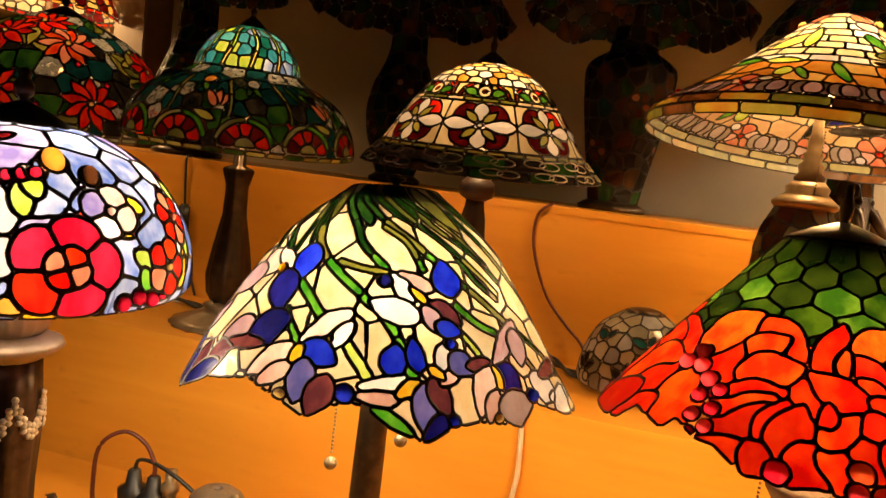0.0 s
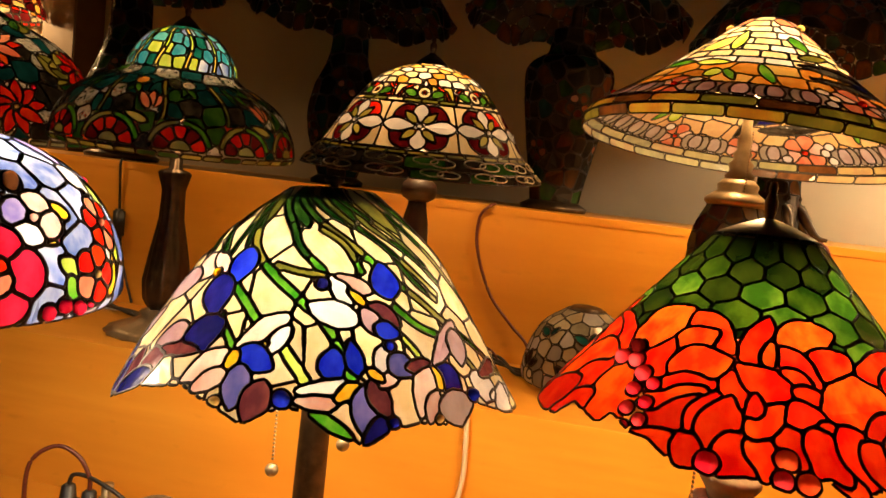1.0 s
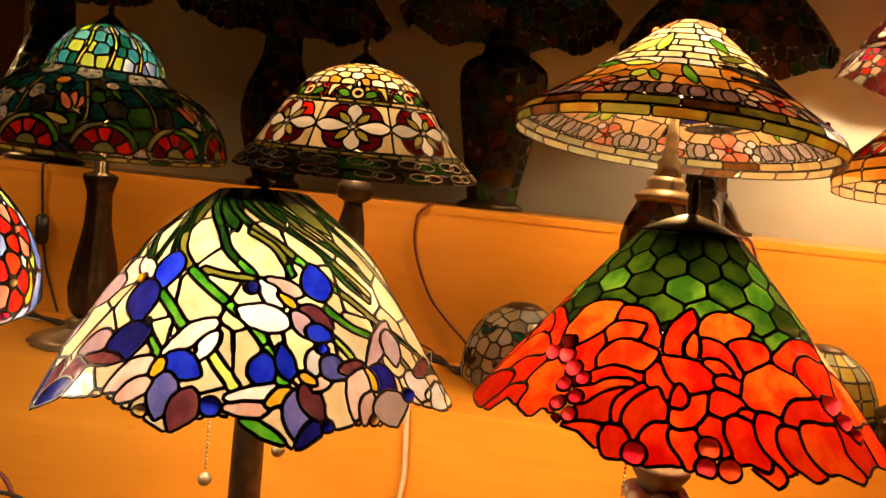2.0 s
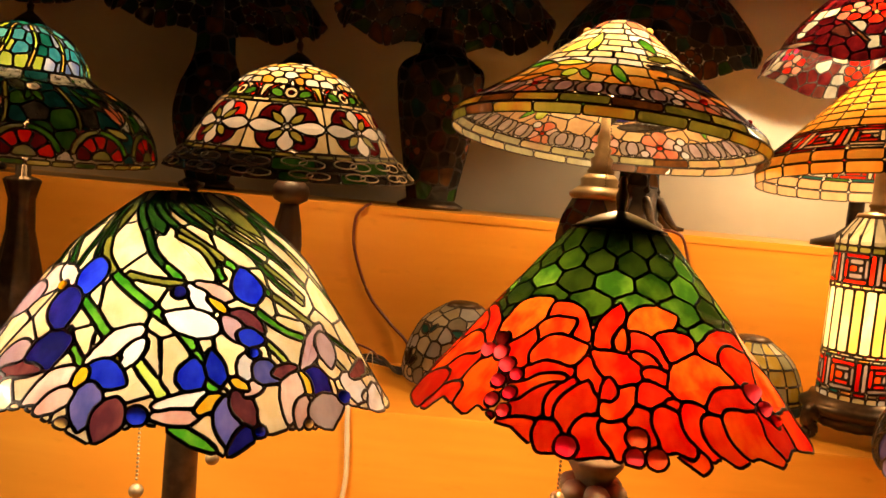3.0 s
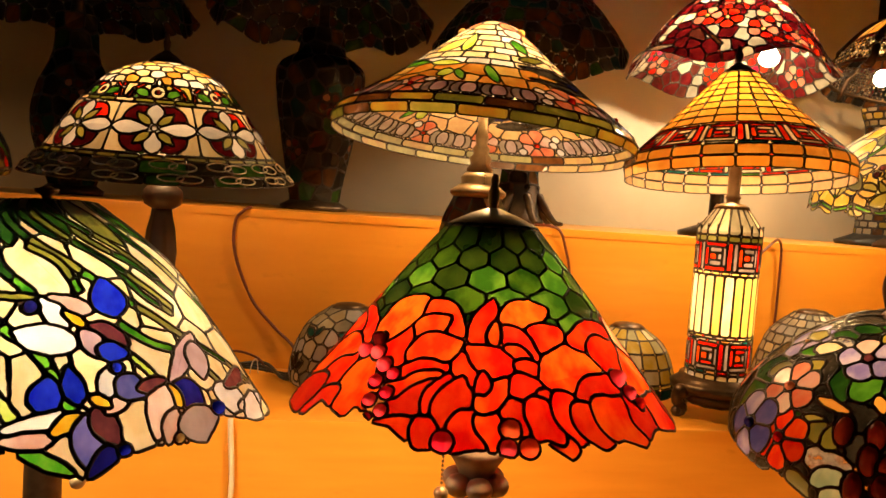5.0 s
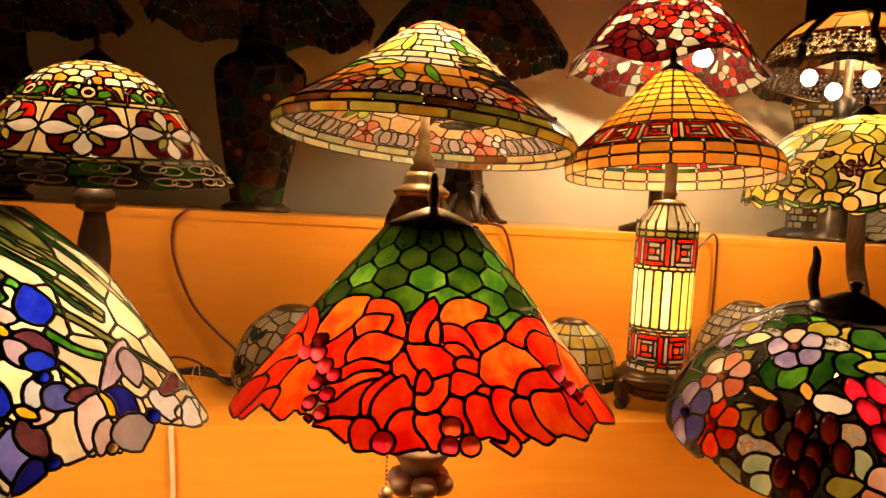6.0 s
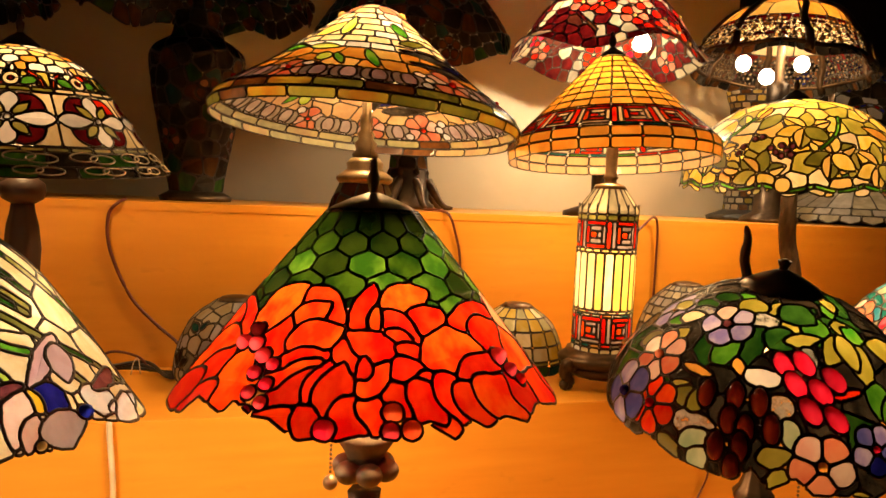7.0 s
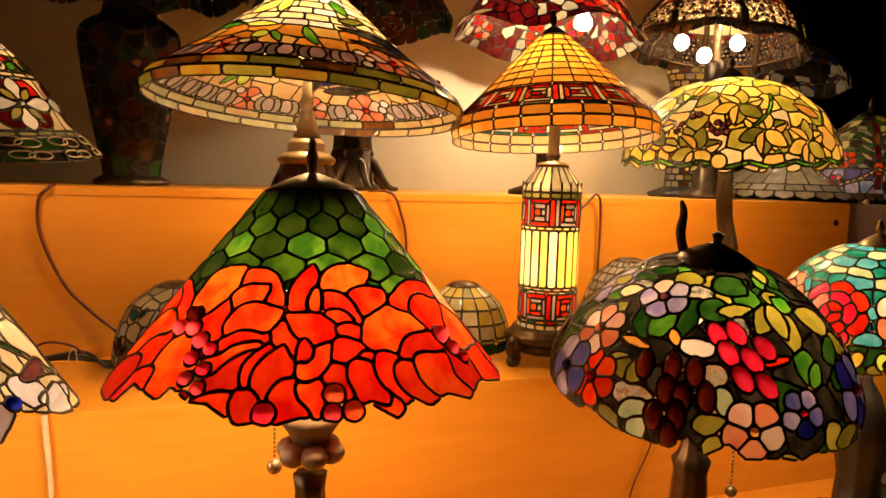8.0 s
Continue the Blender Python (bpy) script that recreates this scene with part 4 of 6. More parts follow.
mesh_ob("knop", *turned([(0.018, 0.338), (0.032, 0.346), (0.036, 0.358), (0.034, 0.372), (0.02, 0.384), (0.012, 0.39), (0.009, 0.6)], 28, 14, 0.04), WALNUT, lamp)


# ---------------------------------------------------------------- prairie lamp with its lit column
def key_units(p, s0, s1, n, g, pale="cream", strong="scarlet"):
    """Squared spirals of thin strips, n round the band: a bar, an outer turn, an inner turn and a heart."""
    h = s1 - s0
    rows = (int(round(s0 / p.L * p.nv)), int(round(s1 / p.L * p.nv)))
    f = ((p.u + 0.5) * n) % 1 + 0 * p.s[rows[0]:rows[1]]
    k = np.floor((p.u + 0.5) * n).astype(int) + 0 * p.s[rows[0]:rows[1]].astype(int)
    v = (p.s[rows[0]:rows[1]] - s0) / h + 0 * f
    for i in range(n):
        me = k == i
        for f0, f1, v0, v1, tone in (
                (0.00, 0.17, 0.00, 1.00, strong), (0.17, 0.31, 0.00, 1.00, pale), (0.31, 1.00, 0.82, 1.00, g.choice([strong, "red"])),
                (0.31, 1.00, 0.00, 0.18, g.choice([pale, strong])), (0.86, 1.00, 0.18, 0.82, pale), (0.31, 0.46, 0.18, 0.82, g.choice([strong, "orange"])),
                (0.46, 0.86, 0.64, 0.82, g.choice([pale, "red"])), (0.46, 0.86, 0.18, 0.36, g.choice([pale, strong])),
                (0.72, 0.86, 0.36, 0.64, pale), (0.46, 0.72, 0.36, 0.64, "orange" if strong == "red" else "red")):
            p.fill(me & (f >= f0) & (f < f1) & (v >= v0) & (v < v1), tone, "flat", rows)


def prairie_plan():
    g = random.Random(31)
    p = Pane_plan(scaled([(.99, 0), (1, .12), (.96, .2), (.72, .43), (.45, .7), (.15, 1)], 0.212, 0.217), 0.0018)
    p.bricks(0, 0.0215, 24, ["marigold", "marigold", "marigold"], 0, g)
    p.bricks(0.0215, 0.045, 24, ["marigold", "marigold", "marigold"], 0, g)
    p.bricks(0.045, 0.053, 24, ["red", "teal", "green", "red", "scarlet", "cream"], 0, g)
    key_units(p, 0.053, 0.104, 16, g)
    p.bricks(0.104, 0.112, 32, ["marigold", "red", "cream"], 0, g)
    s, k = 0.112, 0
    while s < p.L - 0.01:
        e = min(p.L, s + 0.0235 - 0.0006 * k)
        p.bricks(s, e, 24 if s < 0.235 else 12, ["marigold", "marigold", "marigold"], 0, g)
        s, k = e, k + 1
    return p


def column_plan():
    g = random.Random(32)
    p = Pane_plan([(0.061, 0.0), (0.0605, 0.02), (0.0605, 0.280), (0.0605, 0.290), (0.059, 0.294), (0.056, 0.298), (0.043, 0.316), (0.030, 0.334)], 0.0016)
    p.bricks(0, 0.024, 18, ["cream", "white", "gold"], 0, g)
    p.bricks(0.024, 0.032, 18, ["red", "teal", "ash", "amber"], 0, g)
    # Grey and red key bands, toned darker to paint in their distance from the bulbs.
    key_units(p, 0.032, 0.086, 6, g, "grey", "red")
    p.bricks(0.086, 0.093, 18, ["ash", "teal", "amber"], 0, g)
    p.bricks(0.093, 0.100, 18, ["ash", "cream", "moss"], 0.5, g)
    p.bricks(0.100, 0.216, 20, ["cream", "gold", "cream", "gold"], 0, g)
    p.bricks(0.216, 0.224, 22, ["gold", "ash"], 0.5, g)
    key_units(p, 0.224, 0.280, 6, g, "grey", "red")
    p.bricks(0.280, 0.293, 18, ["olive", "dgreen", "moss"], 0, g)
    p.bricks(0.293, p.L, 18, ["ash", "cream", "ash"], 0, g)
    return p


lamp, m = lamp_with("prairie lamp with an amber leaded shade and glowing glass column", 0.805, 1.314, 0.900, 1.362, -4.4, -3.0, prairie_plan(), 0.0029,
                    "conical leaded shade in amber squares with a red key band", 14.0, 0.217, 0.50)
cap_and_finial(lamp, m, 0.217, 0.030, BRONZE, 0.026, 0.007)
leaded_shade(lamp, column_plan(), 0.0032, pose(0, 0, 0.078, 0, 0, -30), "glowing leaded glass column", 0.29, 300)
for z in (0.175, 0.235, 0.30):
    bulb_light("column_light", (0, 0, z), 1.25, (1, 0.64, 0.28), 0.02).parent = lamp
mesh_ob("neck", *turned([(0.034, 0.410), (0.030, 0.418), (0.013, 0.422), (0.012, 0.428), (0.016, 0.433), (0.012, 0.438), (0.012, 0.48), (0.008, 0.66)], 24), PEWTER, lamp)
mesh_ob("plinth", *turned([(0.078, 0.045), (0.086, 0.052), (0.088, 0.060), (0.080, 0.066), (0.074, 0.070), (0.070, 0.079)], 40), BRONZE, lamp)
for k in range(4):
    a = math.radians(90 * k + 15)
    c, s_ = math.sin(a), -math.cos(a)
    scroll = [(c * r, s_ * r, z) for r, z in ((0.070, 0.050), (0.090, 0.048), (0.093, 0.028), (0.078, 0.016), (0.083, 0.006), (0.098, 0.004))]
    mesh_ob("scroll_foot", *merge(tube(spline(scroll, 5), [0.014 - 0.0003 * i for i in range(26)], 10), ball((c * 0.094, s_ * 0.094, 0.010), 0.010, 12), ball((c * 0.086, s_ * 0.086, 0.048), 0.016, 12)), BRONZE, lamp)
mesh_ob("apron", *turned([(0.058, 0.022), (0.070, 0.030), (0.073, 0.045)], 40, 12, 0.08), BRONZE, lamp)


# ---------------------------------------------------------------- fruit and flower dome, front
def fruit_plan():
    g = random.Random(44)
    p = Pane_plan(scaled([(1, -.04), (.985, .15), (.86, .43), (.62, .74), (.38, .93), (.2, 1)], 0.187, 0.160), 0.0014)
    p.cells(g, 0, p.L, 0.042, ["smoke", "smoke", "smoke", "dusk", "smoke", "dgreen"], 0.35)
    # the far side: leaves and flowers
    for k in range(30):
        u = g.choice([-1, 1]) * g.uniform(0.23, 0.5)
        p.leaf(u, g.uniform(0.0, 0.19), g.uniform(0, 360), 0.05, 0.03, g.choice(["green", "moss", "olive", "dgreen"]))
    for u, s, c in ((0.31, 0.05, "slate"), (-0.25, 0.06, "salmon"), (-0.34, 0.05, "orange"), (0.4, 0.06, "pink"), (-0.43, 0.09, "slate"), (-0.20, 0.15, "lilac")):
        p.flower(u, s, 0.033, 5, [c], "amber", 20, 0.3)
    for k in range(13):
        p.leaf(g.uniform(-0.2, 0.22), g.uniform(0.15, 0.21), g.uniform(-60, 60) + g.choice([0, 180]), 0.036, 0.020, g.choice(["green", "moss", "dgreen", "olive"]))
    p.disc(-0.004, 0.113, 0.0189, "white", "flat", 0.62)
    p.disc(0.018, 0.086, 0.0141, "ripple", "flat", 1.0)
    p.disc(0.046, 0.144, 0.0129, "ripple", "flat", 1.0)
    p.disc(-0.022, 0.185, 0.0170, "ripple", "flat", 0.6)
    p.disc(-0.056, 0.043, 0.0265, "ripple", "flat", 0.55)
    p.disc(-0.128, 0.168, 0.0214, "ripple", "flat", 0.6)
    p.petals([
        (-0.068, 0.117, 51, 0.072, 0.048, "dgreen"), (-0.064, 0.114, 69, 0.045, 0.027, "green"), (-0.014, 0.169, -20, 0.039, 0.031, "dgreen"), (0.074, 0.201, -91, 0.045, 0.027, "green"),
        (0.010, 0.213, -38, 0.039, 0.033, "dgreen"), (0.016, 0.161, 12, 0.041, 0.016, "moss"), (0.116, 0.174, -129, 0.048, 0.024, "moss"), (0.122, 0.173, -89, 0.061, 0.029, "moss"),
        (0.110, 0.173, -86, 0.043, 0.022, "moss"), (0.156, 0.161, 129, 0.027, 0.024, "bgreen"), (0.206, 0.160, -116, 0.037, 0.055, "moss"), (0.134, 0.117, -112, 0.040, 0.027, "green"),
        (0.024, 0.076, -75, 0.033, 0.021, "mint"), (0.002, 0.029, 22, 0.035, 0.022, "moss"), (0.016, 0.000, 45, 0.033, 0.028, "moss"), (0.082, 0.009, -19, 0.030, 0.009, "moss")])
    p.petals([
        (0.134, 0.039, -65, 0.043, 0.027, "moss"), (0.162, 0.029, -85, 0.029, 0.041, "olive"), (-0.098, 0.066, 40, 0.030, 0.017, "moss"), (-0.080, 0.057, 71, 0.026, 0.024, "olive"),
        (-0.064, 0.055, 75, 0.033, 0.022, "olive"), (-0.066, 0.020, 30, 0.040, 0.024, "mint"), (-0.088, 0.019, -32, 0.036, 0.023, "olive"), (-0.054, 0.000, 50, 0.033, 0.022, "mint"),
        (-0.048, 0.000, 0, 0.026, 0.006, "moss"), (-0.094, 0.203, 0, 0.035, 0.025, "moss"), (-0.166, 0.147, 35, 0.035, 0.020, "cream"), (-0.142, 0.116, 61, 0.030, 0.022, "moss"),
        (-0.188, 0.092, 46, 0.035, 0.024, "olive"), (-0.098, 0.102, -2, 0.043, 0.012, "amber"), (0.068, 0.102, 10, 0.041, 0.009, "scarlet"), (-0.040, 0.130, -59, 0.024, 0.012, "amber")])
    p.petals([
        (0.124, 0.074, 52, 0.035, 0.018, "green"), (0.156, 0.068, 36, 0.033, 0.021, "dgreen"), (0.160, 0.099, 22, 0.045, 0.022, "dgreen"), (0.192, 0.000, 33, 0.031, 0.043, "moss")])
    p.settle(2)
    for u, s, r, n, tones, heart, turn in (
            (0.056, 0.033, 0.0341, 5, "salmon,pink,salmon", "amber", 20),
            (0.106, 0.051, 0.0271, 5, "lilac,slate,lilac,navy,slate", "crimson", 20),
            (-0.108, 0.044, 0.0357, 6, "orange,scarlet", "red", 20),
            (-0.136, 0.097, 0.0356, 6, "pink,salmon", "salmon", 20),
            (-0.076, 0.166, 0.0307, 5, "lilac,pink,lilac,lilac", "plum", 20),
            (-0.150, 0.037, 0.0412, 5, "slate,lilac", "navy", 20),
            (0.266, 0.095, 0.0290, 5, "pink,salmon", "salmon", 20),
            (0.200, 0.055, 0.0436, 5, "slate,navy", "plum", 20)):
        p.flower(u, s, r, n, tones.split(","), heart, turn, 0.28)
    p.settle(1)
    for u, s in ((-0.054, 0.081), (-0.026, 0.088), (-0.002, 0.087), (-0.026, 0.061), (-0.010, 0.057), (0.012, 0.062), (-0.032, 0.031), (-0.012, 0.037), (-0.016, 0.013)):
        p.disc(u, s, 0.0098, "grape", "bead", 1.7, 8)
    for u, s in ((0.018, 0.132), (0.042, 0.137), (0.076, 0.121), (0.032, 0.112), (0.058, 0.107), (0.046, 0.086), (0.070, 0.080)):
        p.disc(u, s, 0.0098, "crimson", "bead", 1.65, 32)
    hem_u = [-0.162, -0.116, -0.100, -0.062, -0.050, -0.028, -0.014, 0.000, 0.016, 0.036, 0.052, 0.082, 0.104, 0.116, 0.160, 0.210]
    hem_s = [0.000, 0.000, 0.011, 0.000, 0.000, 0.000, 0.000, 0.019, 0.000, 0.018, 0.002, 0.005, 0.000, 0.008, 0.000, 0.000]
    p.trim(lambda u: np.interp(u, hem_u, hem_s) + 0.005 * np.clip(np.abs(u) * 10 - 1.7, 0, 1) * (1 + np.cos(2 * math.pi * 14 * u)))
    return p


lamp, m = lamp_with("lamp with a dim leaded dome of flowers and glass grapes", 0.708, 0.727, 0.600, 1.034, 8.0, 4.5, fruit_plan(), 0.0028,
                    "domed leaded shade of dark rippled glass with flowers and fruit", 4.0, 0.160, 0.5)
cap_and_finial(lamp, m, 0.160, 0.043, BRONZE, 0.006, 0.007)
mesh_ob("foot", *turned([(0.085, 0), (0.09, 0.012), (0.06, 0.03), (0.034, 0.06)], 32, 12, 0.06), BRONZE, lamp)
mesh_ob("post", *turned([(0.034, 0.055), (0.031, 0.12), (0.027, 0.24), (0.022, 0.31), (0.026, 0.325), (0.018, 0.335), (0.010, 0.36), (0.008, 0.58)], 28, 9, 0.12), BRONZE, lamp)
mesh_ob("twig", *tube(spline([(-0.026, 0.01, 0.600), (-0.030, 0.012, 0.622), (-0.027, 0.012, 0.645), (-0.031, 0.012, 0.662)], 5), [0.006] * 8 + [0.0055, 0.005, 0.005, 0.0045, 0.004, 0.004, 0.003, 0.002], 8), BARK, lamp)
pull_chain(lamp, 0.05, -0.02, 0.40, 0.29, 0.008)


# ---------------------------------------------------------------- yellow leaf dome on a tree trunk
def leaf_dome_plan():
    g = random.Random(51)
    p = Pane_plan(scaled([(1, 0), (.96, .25), (.8, .6), (.5, .88), (.15, 1)], 0.243, 0.200), 0.002)
    p.cells(g, 0, p.L, 0.044, ["citron", "citron", "cream", "gold", "moss"], 0.35)
    for k in range(44):
        u, s = g.uniform(-0.5, 0.5), g.uniform(0.03, 0.27)
        p.leaf(u, s, g.uniform(0, 360), g.uniform(0.045, 0.066), g.uniform(0.026, 0.036), [g.choice(["citron", "moss", "gold", "amber", "olive"]), g.choice(["citron", "moss"])], g.random() < 0.5)
    for u, s in ((0.055, 0.088), (-0.04, 0.045), (0.12, 0.06), (-0.12, 0.09), (0.02, 0.155)):
        for a in range(0, 360, 60):
            p.leaf(u, s, a + 20, 0.056, 0.034, [g.choice(["moss", "citron", "olive"]), "gold"], a % 120 == 0)
    for k in range(-8, 9):
        p.stem([(k / 16 - 0.03, 0.022), (k / 16, 0.012), (k / 16 + 0.03, 0.022)], 0.008, ["bgreen", "green"], 0.04)
    for o in (-0.1, 0.07, 0.2, -0.2):
        p.stem([(o - 0.03, 0.10), (o, 0.14), (o + 0.02, 0.19)], 0.007, ["green", "bgreen"], 0.04)
    p.disc(-0.007, 0.024, 0.016, "gold", "flat")
    for u, s in ((-0.028, 0.103), (-0.013, 0.108), (-0.020, 0.094), (-0.005, 0.097), (0.002, 0.108), (0.0, 0.088), (-0.012, 0.086), (-0.075, 0.09), (-0.07, 0.105), (-0.055, 0.125), (-0.045, 0.13)):
        p.disc(u, s, 0.0075, "plum")
    p.trim(lambda u: 0.010 * (0.5 - 0.5 * np.cos(2 * math.pi * 22 * u)))
    return p


lamp, m = lamp_with("tree-trunk lamp with a lit yellow leaded leaf dome", 1.296, 1.366, 0.900, 1.334, 6.0, -0.6, leaf_dome_plan(), 0.0032,
                    "domed leaded shade of yellow-green leaves with red berries", 26.0, 0.200, 0.45)
cap_and_finial(lamp, m, 0.200, 0.030, BRONZE, 0.016, 0.006)
mesh_ob("trunk", *tube(spline([(0.03, 0.0, 0.0), (0.024, 0.006, 0.06), (0.012, 0.0, 0.14), (0.022, -0.006, 0.22), (0.010, 0.004, 0.30), (0.0, 0.0, 0.38), (0, 0, 0.6)], 6),
                       [0.05, 0.042, 0.036, 0.032, 0.03, 0.028] + [0.024] * 6 + [0.023, 0.022, 0.024, 0.025, 0.022, 0.02] + [0.02] * 6 + [0.019] * 6 + [0.018] * 7, 14), BARK, lamp)
mesh_ob("root_foot", *turned([(0.085, 0), (0.08, 0.012), (0.055, 0.03), (0.03, 0.06)], 30, 7, 0.28), BARK, lamp)


# ---------------------------------------------------------------- red blossom shade on the upper shelf
def blossom_plan():
    g = random.Random(61)
    p = Pane_plan(scaled([(1, 0), (.85, .2), (.65, .55), (.4, .85), (.12, 1)], 0.262, 0.218), 0.0021, (5, 0.012, 0.018, 0.10, 0.08))
    p.cells(g, 0, p.L, 0.034, ["ash", "wine", "duskred", "wine", "cream", "wine"], 0.35)
    for k in range(9):
        o = k / 9 - 0.5
        p.stem([(o, 0.31), (o + 0.03, 0.22), (o - 0.01, 0.13), (o + 0.04, 0.05)], 0.008, ["brown", "wine"], 0.06)
    for k in range(44):
        u, s = g.uniform(-0.5, 0.5), g.choice([0.05, 0.09, 0.14, 0.19, 0.24])
        p.flower(u, s + g.uniform(-.015, .015), g.uniform(0.030, 0.040), 5, g.choice([["red", "crimson"], ["scarlet", "red"], ["wine", "red"], ["salmon", "red"]]), "gold", g.uniform(0, 70), 0.3)
    return p


lamp, m = lamp_with("lamp with a lit ruffled leaded shade of red blossoms", 0.994, 1.724, 1.243, 1.651, -0.7, 1.1, blossom_plan(), 0.0036,
                    "ruffled leaded shade of red blossoms", 30.0, 0.218, 0.42, colour=(1.0, 0.78, 0.48))
mesh_ob("post", *turned([(0.09, 0), (0.09, 0.012), (0.04, 0.03), (0.018, 0.05), (0.016, 0.30), (0.020, 0.33), (0.014, 0.35), (0.017, 0.38), (0.012, 0.39), (0.008, 0.6)], 20), BRONZE, lamp)
mesh_ob("bulb", *turned([(0.006, 0.431), (0.016, 0.435), (0.023, 0.443), (0.024, 0.455), (0.017, 0.468), (0.010, 0.480)], 20, centre=(0.070, -0.06)), BULB, lamp)


# ---------------------------------------------------------------- pebble shade on the upper shelf
def pebble_plan():
    g = random.Random(71)
    p = Pane_plan(scaled([(1, 0), (.93, .16), (.84, .42), (.55, .82), (.12, 1)], 0.252, 0.211), 0.0022, (8, 0.006, 0.008, 0.06, 0.0))
    p.cells(g, 0, 0.030, 0.03, ["smoke", "dusk", "smoke", "brown"], 0.3)
    p.cells(g, 0.13, p.L, 0.062, ["amber", "gold", "amber"], 0.3)
    p.cells(g, 0.030, 0.13, 0.030, ["wine", "brown"], 0.1)
    for j in range(6):
        s = 0.038 + j * 0.0145
        n = round(2 * math.pi * p.rad(s) / 0.0155)
        for i in range(n):
            p.disc((i + 0.5 * (j % 2) + g.uniform(-.2, .2)) / n - 0.5, s + g.uniform(-.002, .002), g.uniform(0.0052, 0.0068), g.choice(["gold", "amber", "cream", "honey"]), "bead", g.uniform(.8, 1.1))
    return p


plan = pebble_plan()
lamp, m = lamp_with("lamp with an amber pebble leaded shade over bare bulbs", 1.573, 1.754, 1.243, 1.669, -6.0, 3.0, plan, 0.0026,
                    "leaded dome of amber panes and pebbles with dark ribs", 14.0, 0.211, 0.55)
for k in range(8):
    u = k / 8 - 0.46
    s = np.linspace(0.01, plan.L - 0.01, 12)
    o = mesh_ob("rib", *tube([tuple(v) for v in plan.place(u + 0.006 * np.sin(s * 40), s, 0.003)], [0.012 - 0.0004 * i for i in range(12)], 8), BRONZE, lamp)
    o.matrix_basis = m
a = np.linspace(0, 1, 60)
o = mesh_ob("rim_band", *tube([tuple(v) for v in plan.place(a, 0 * a + 0.030, 0.002)], 0.006, 8), BRONZE, lamp)
o.matrix_basis = m
mesh_ob("post", *turned([(0.085, 0), (0.085, 0.012), (0.05, 0.03), (0.045, 0.12), (0.032, 0.24), (0.030, 0.34), (0.034, 0.40), (0.014, 0.41), (0.010, 0.62)], 20, 8, 0.08), BRONZE, lamp)
for x, y, z in ((-0.130, -0.005, 0.450), (0.030, -0.050, 0.455), (-0.065, -0.025, 0.415)):
    mesh_ob("bulb", *ball((x, y, z), 0.021, 16, 1.1), BULB, lamp)


# ---------------------------------------------------------------- helmet shade with red fans, back left
def helmet_plan():
    g = random.Random(81)
    p = Pane_plan(scaled([(.98, 0), (1, .06), (.95, .24), (.82, .42), (.62, .54), (.47, .61), (.42, .74), (.29, .91), (.1, 1)], 0.236, 0.247), 0.002)
    p.cells(g, 0, 0.225, 0.040, ["dteal", "smoke", "dteal", "dgreen", "ripple", "smoke", "dgreen"], 0.35)
    p.cells(g, 0.222, p.L, 0.024, ["cyan", "cyan", "teal", "lime", "sky", "cyan"], 0.3)
    for k in range(-6, 7):
        o = -0.085 + k * 0.0835
        for i in range(5):
            x, y, rows = p.near(o, 0.016, 0.07)
            d, t = np.hypot(x, y), np.degrees(np.arctan2(y, x))
            p.fill((d > 0.020) & (d < 0.046) & (t > 36 * i) & (t < 36 * i + 36), ["red", "wine", "red", "red", "wine"][i], "flat", rows)
        x, y, rows = p.near(o, 0.016, 0.07)
        d, t = np.hypot(x, y), np.degrees(np.arctan2(y, x))
        p.fill((d > 0.046) & (d < 0.057) & (t > 10) & (t < 90), "green", "flat", rows)
        p.fill((d > 0.046) & (d < 0.057) & (t > 90) & (t < 170), "olive", "flat", rows)
        p.fill((d < 0.020) & (y > 0), "olive", "flat", rows)
        if k % 2 == 0:
            for t in (70, 100, 130):
                p.leaf(o + 0.042, 0.085, t - 10, 0.050, 0.018, "salmon")
            p.leaf(o + 0.045, 0.06, 160, 0.05, 0.018, "moss")
        p.stem([(o + 0.05, 0.02), (o + 0.062, 0.09), (o + 0.05, 0.17)], 0.008, ["moss", "olive"], 0.05)
        p.leaf(o, 0.12, 60 + 20 * (k % 3), 0.06, 0.014, "dgreen")
        p.leaf(o + 0.02, 0.12, 110, 0.06, 0.014, "green")
        p.disc(o + 0.01, 0.165, 0.012, ["amber", "ripple", "dteal"][k % 3], "flat", 1.3)
    for k in range(-6, 7):
        p.stem([(k / 12, 0.225), (k / 12 + 0.02, 0.28), (k / 12, 0.33)], 0.007, ["citron", "lime"], 0.04)
    p.bricks(0, 0.012, 40, ["olive", "dgreen", "moss"], 0, g)
    return p


lamp, m = lamp_with("lamp with a dark helmet-shaped leaded shade and blue crown", -0.796, 1.353, 0.900, 1.284, 4.0, -0.1, helmet_plan(), 0.0034,
                    "helmet-shaped leaded shade, dark green and red below a blue crown", 3.6, 0.247, 0.55)
cap_and_finial(lamp, m, 0.247, 0.026, BRONZE, 0.012, 0.006)
mesh_ob("foot", *turned([(0.115, 0), (0.117, 0.006), (0.095, 0.014), (0.06, 0.026), (0.045, 0.034), (0.050, 0.044), (0.03, 0.052)], 40, 16, 0.06), PEWTER, lamp, "broad brass-coloured leaf foot")
mesh_ob("post", *turned([(0.034, 0.05), (0.046, 0.07), (0.050, 0.11), (0.040, 0.17), (0.026, 0.24), (0.024, 0.30), (0.034, 0.335), (0.030, 0.34), (0.014, 0.345), (0.010, 0.6)], 32, 9, 0.14), BRONZE, lamp)


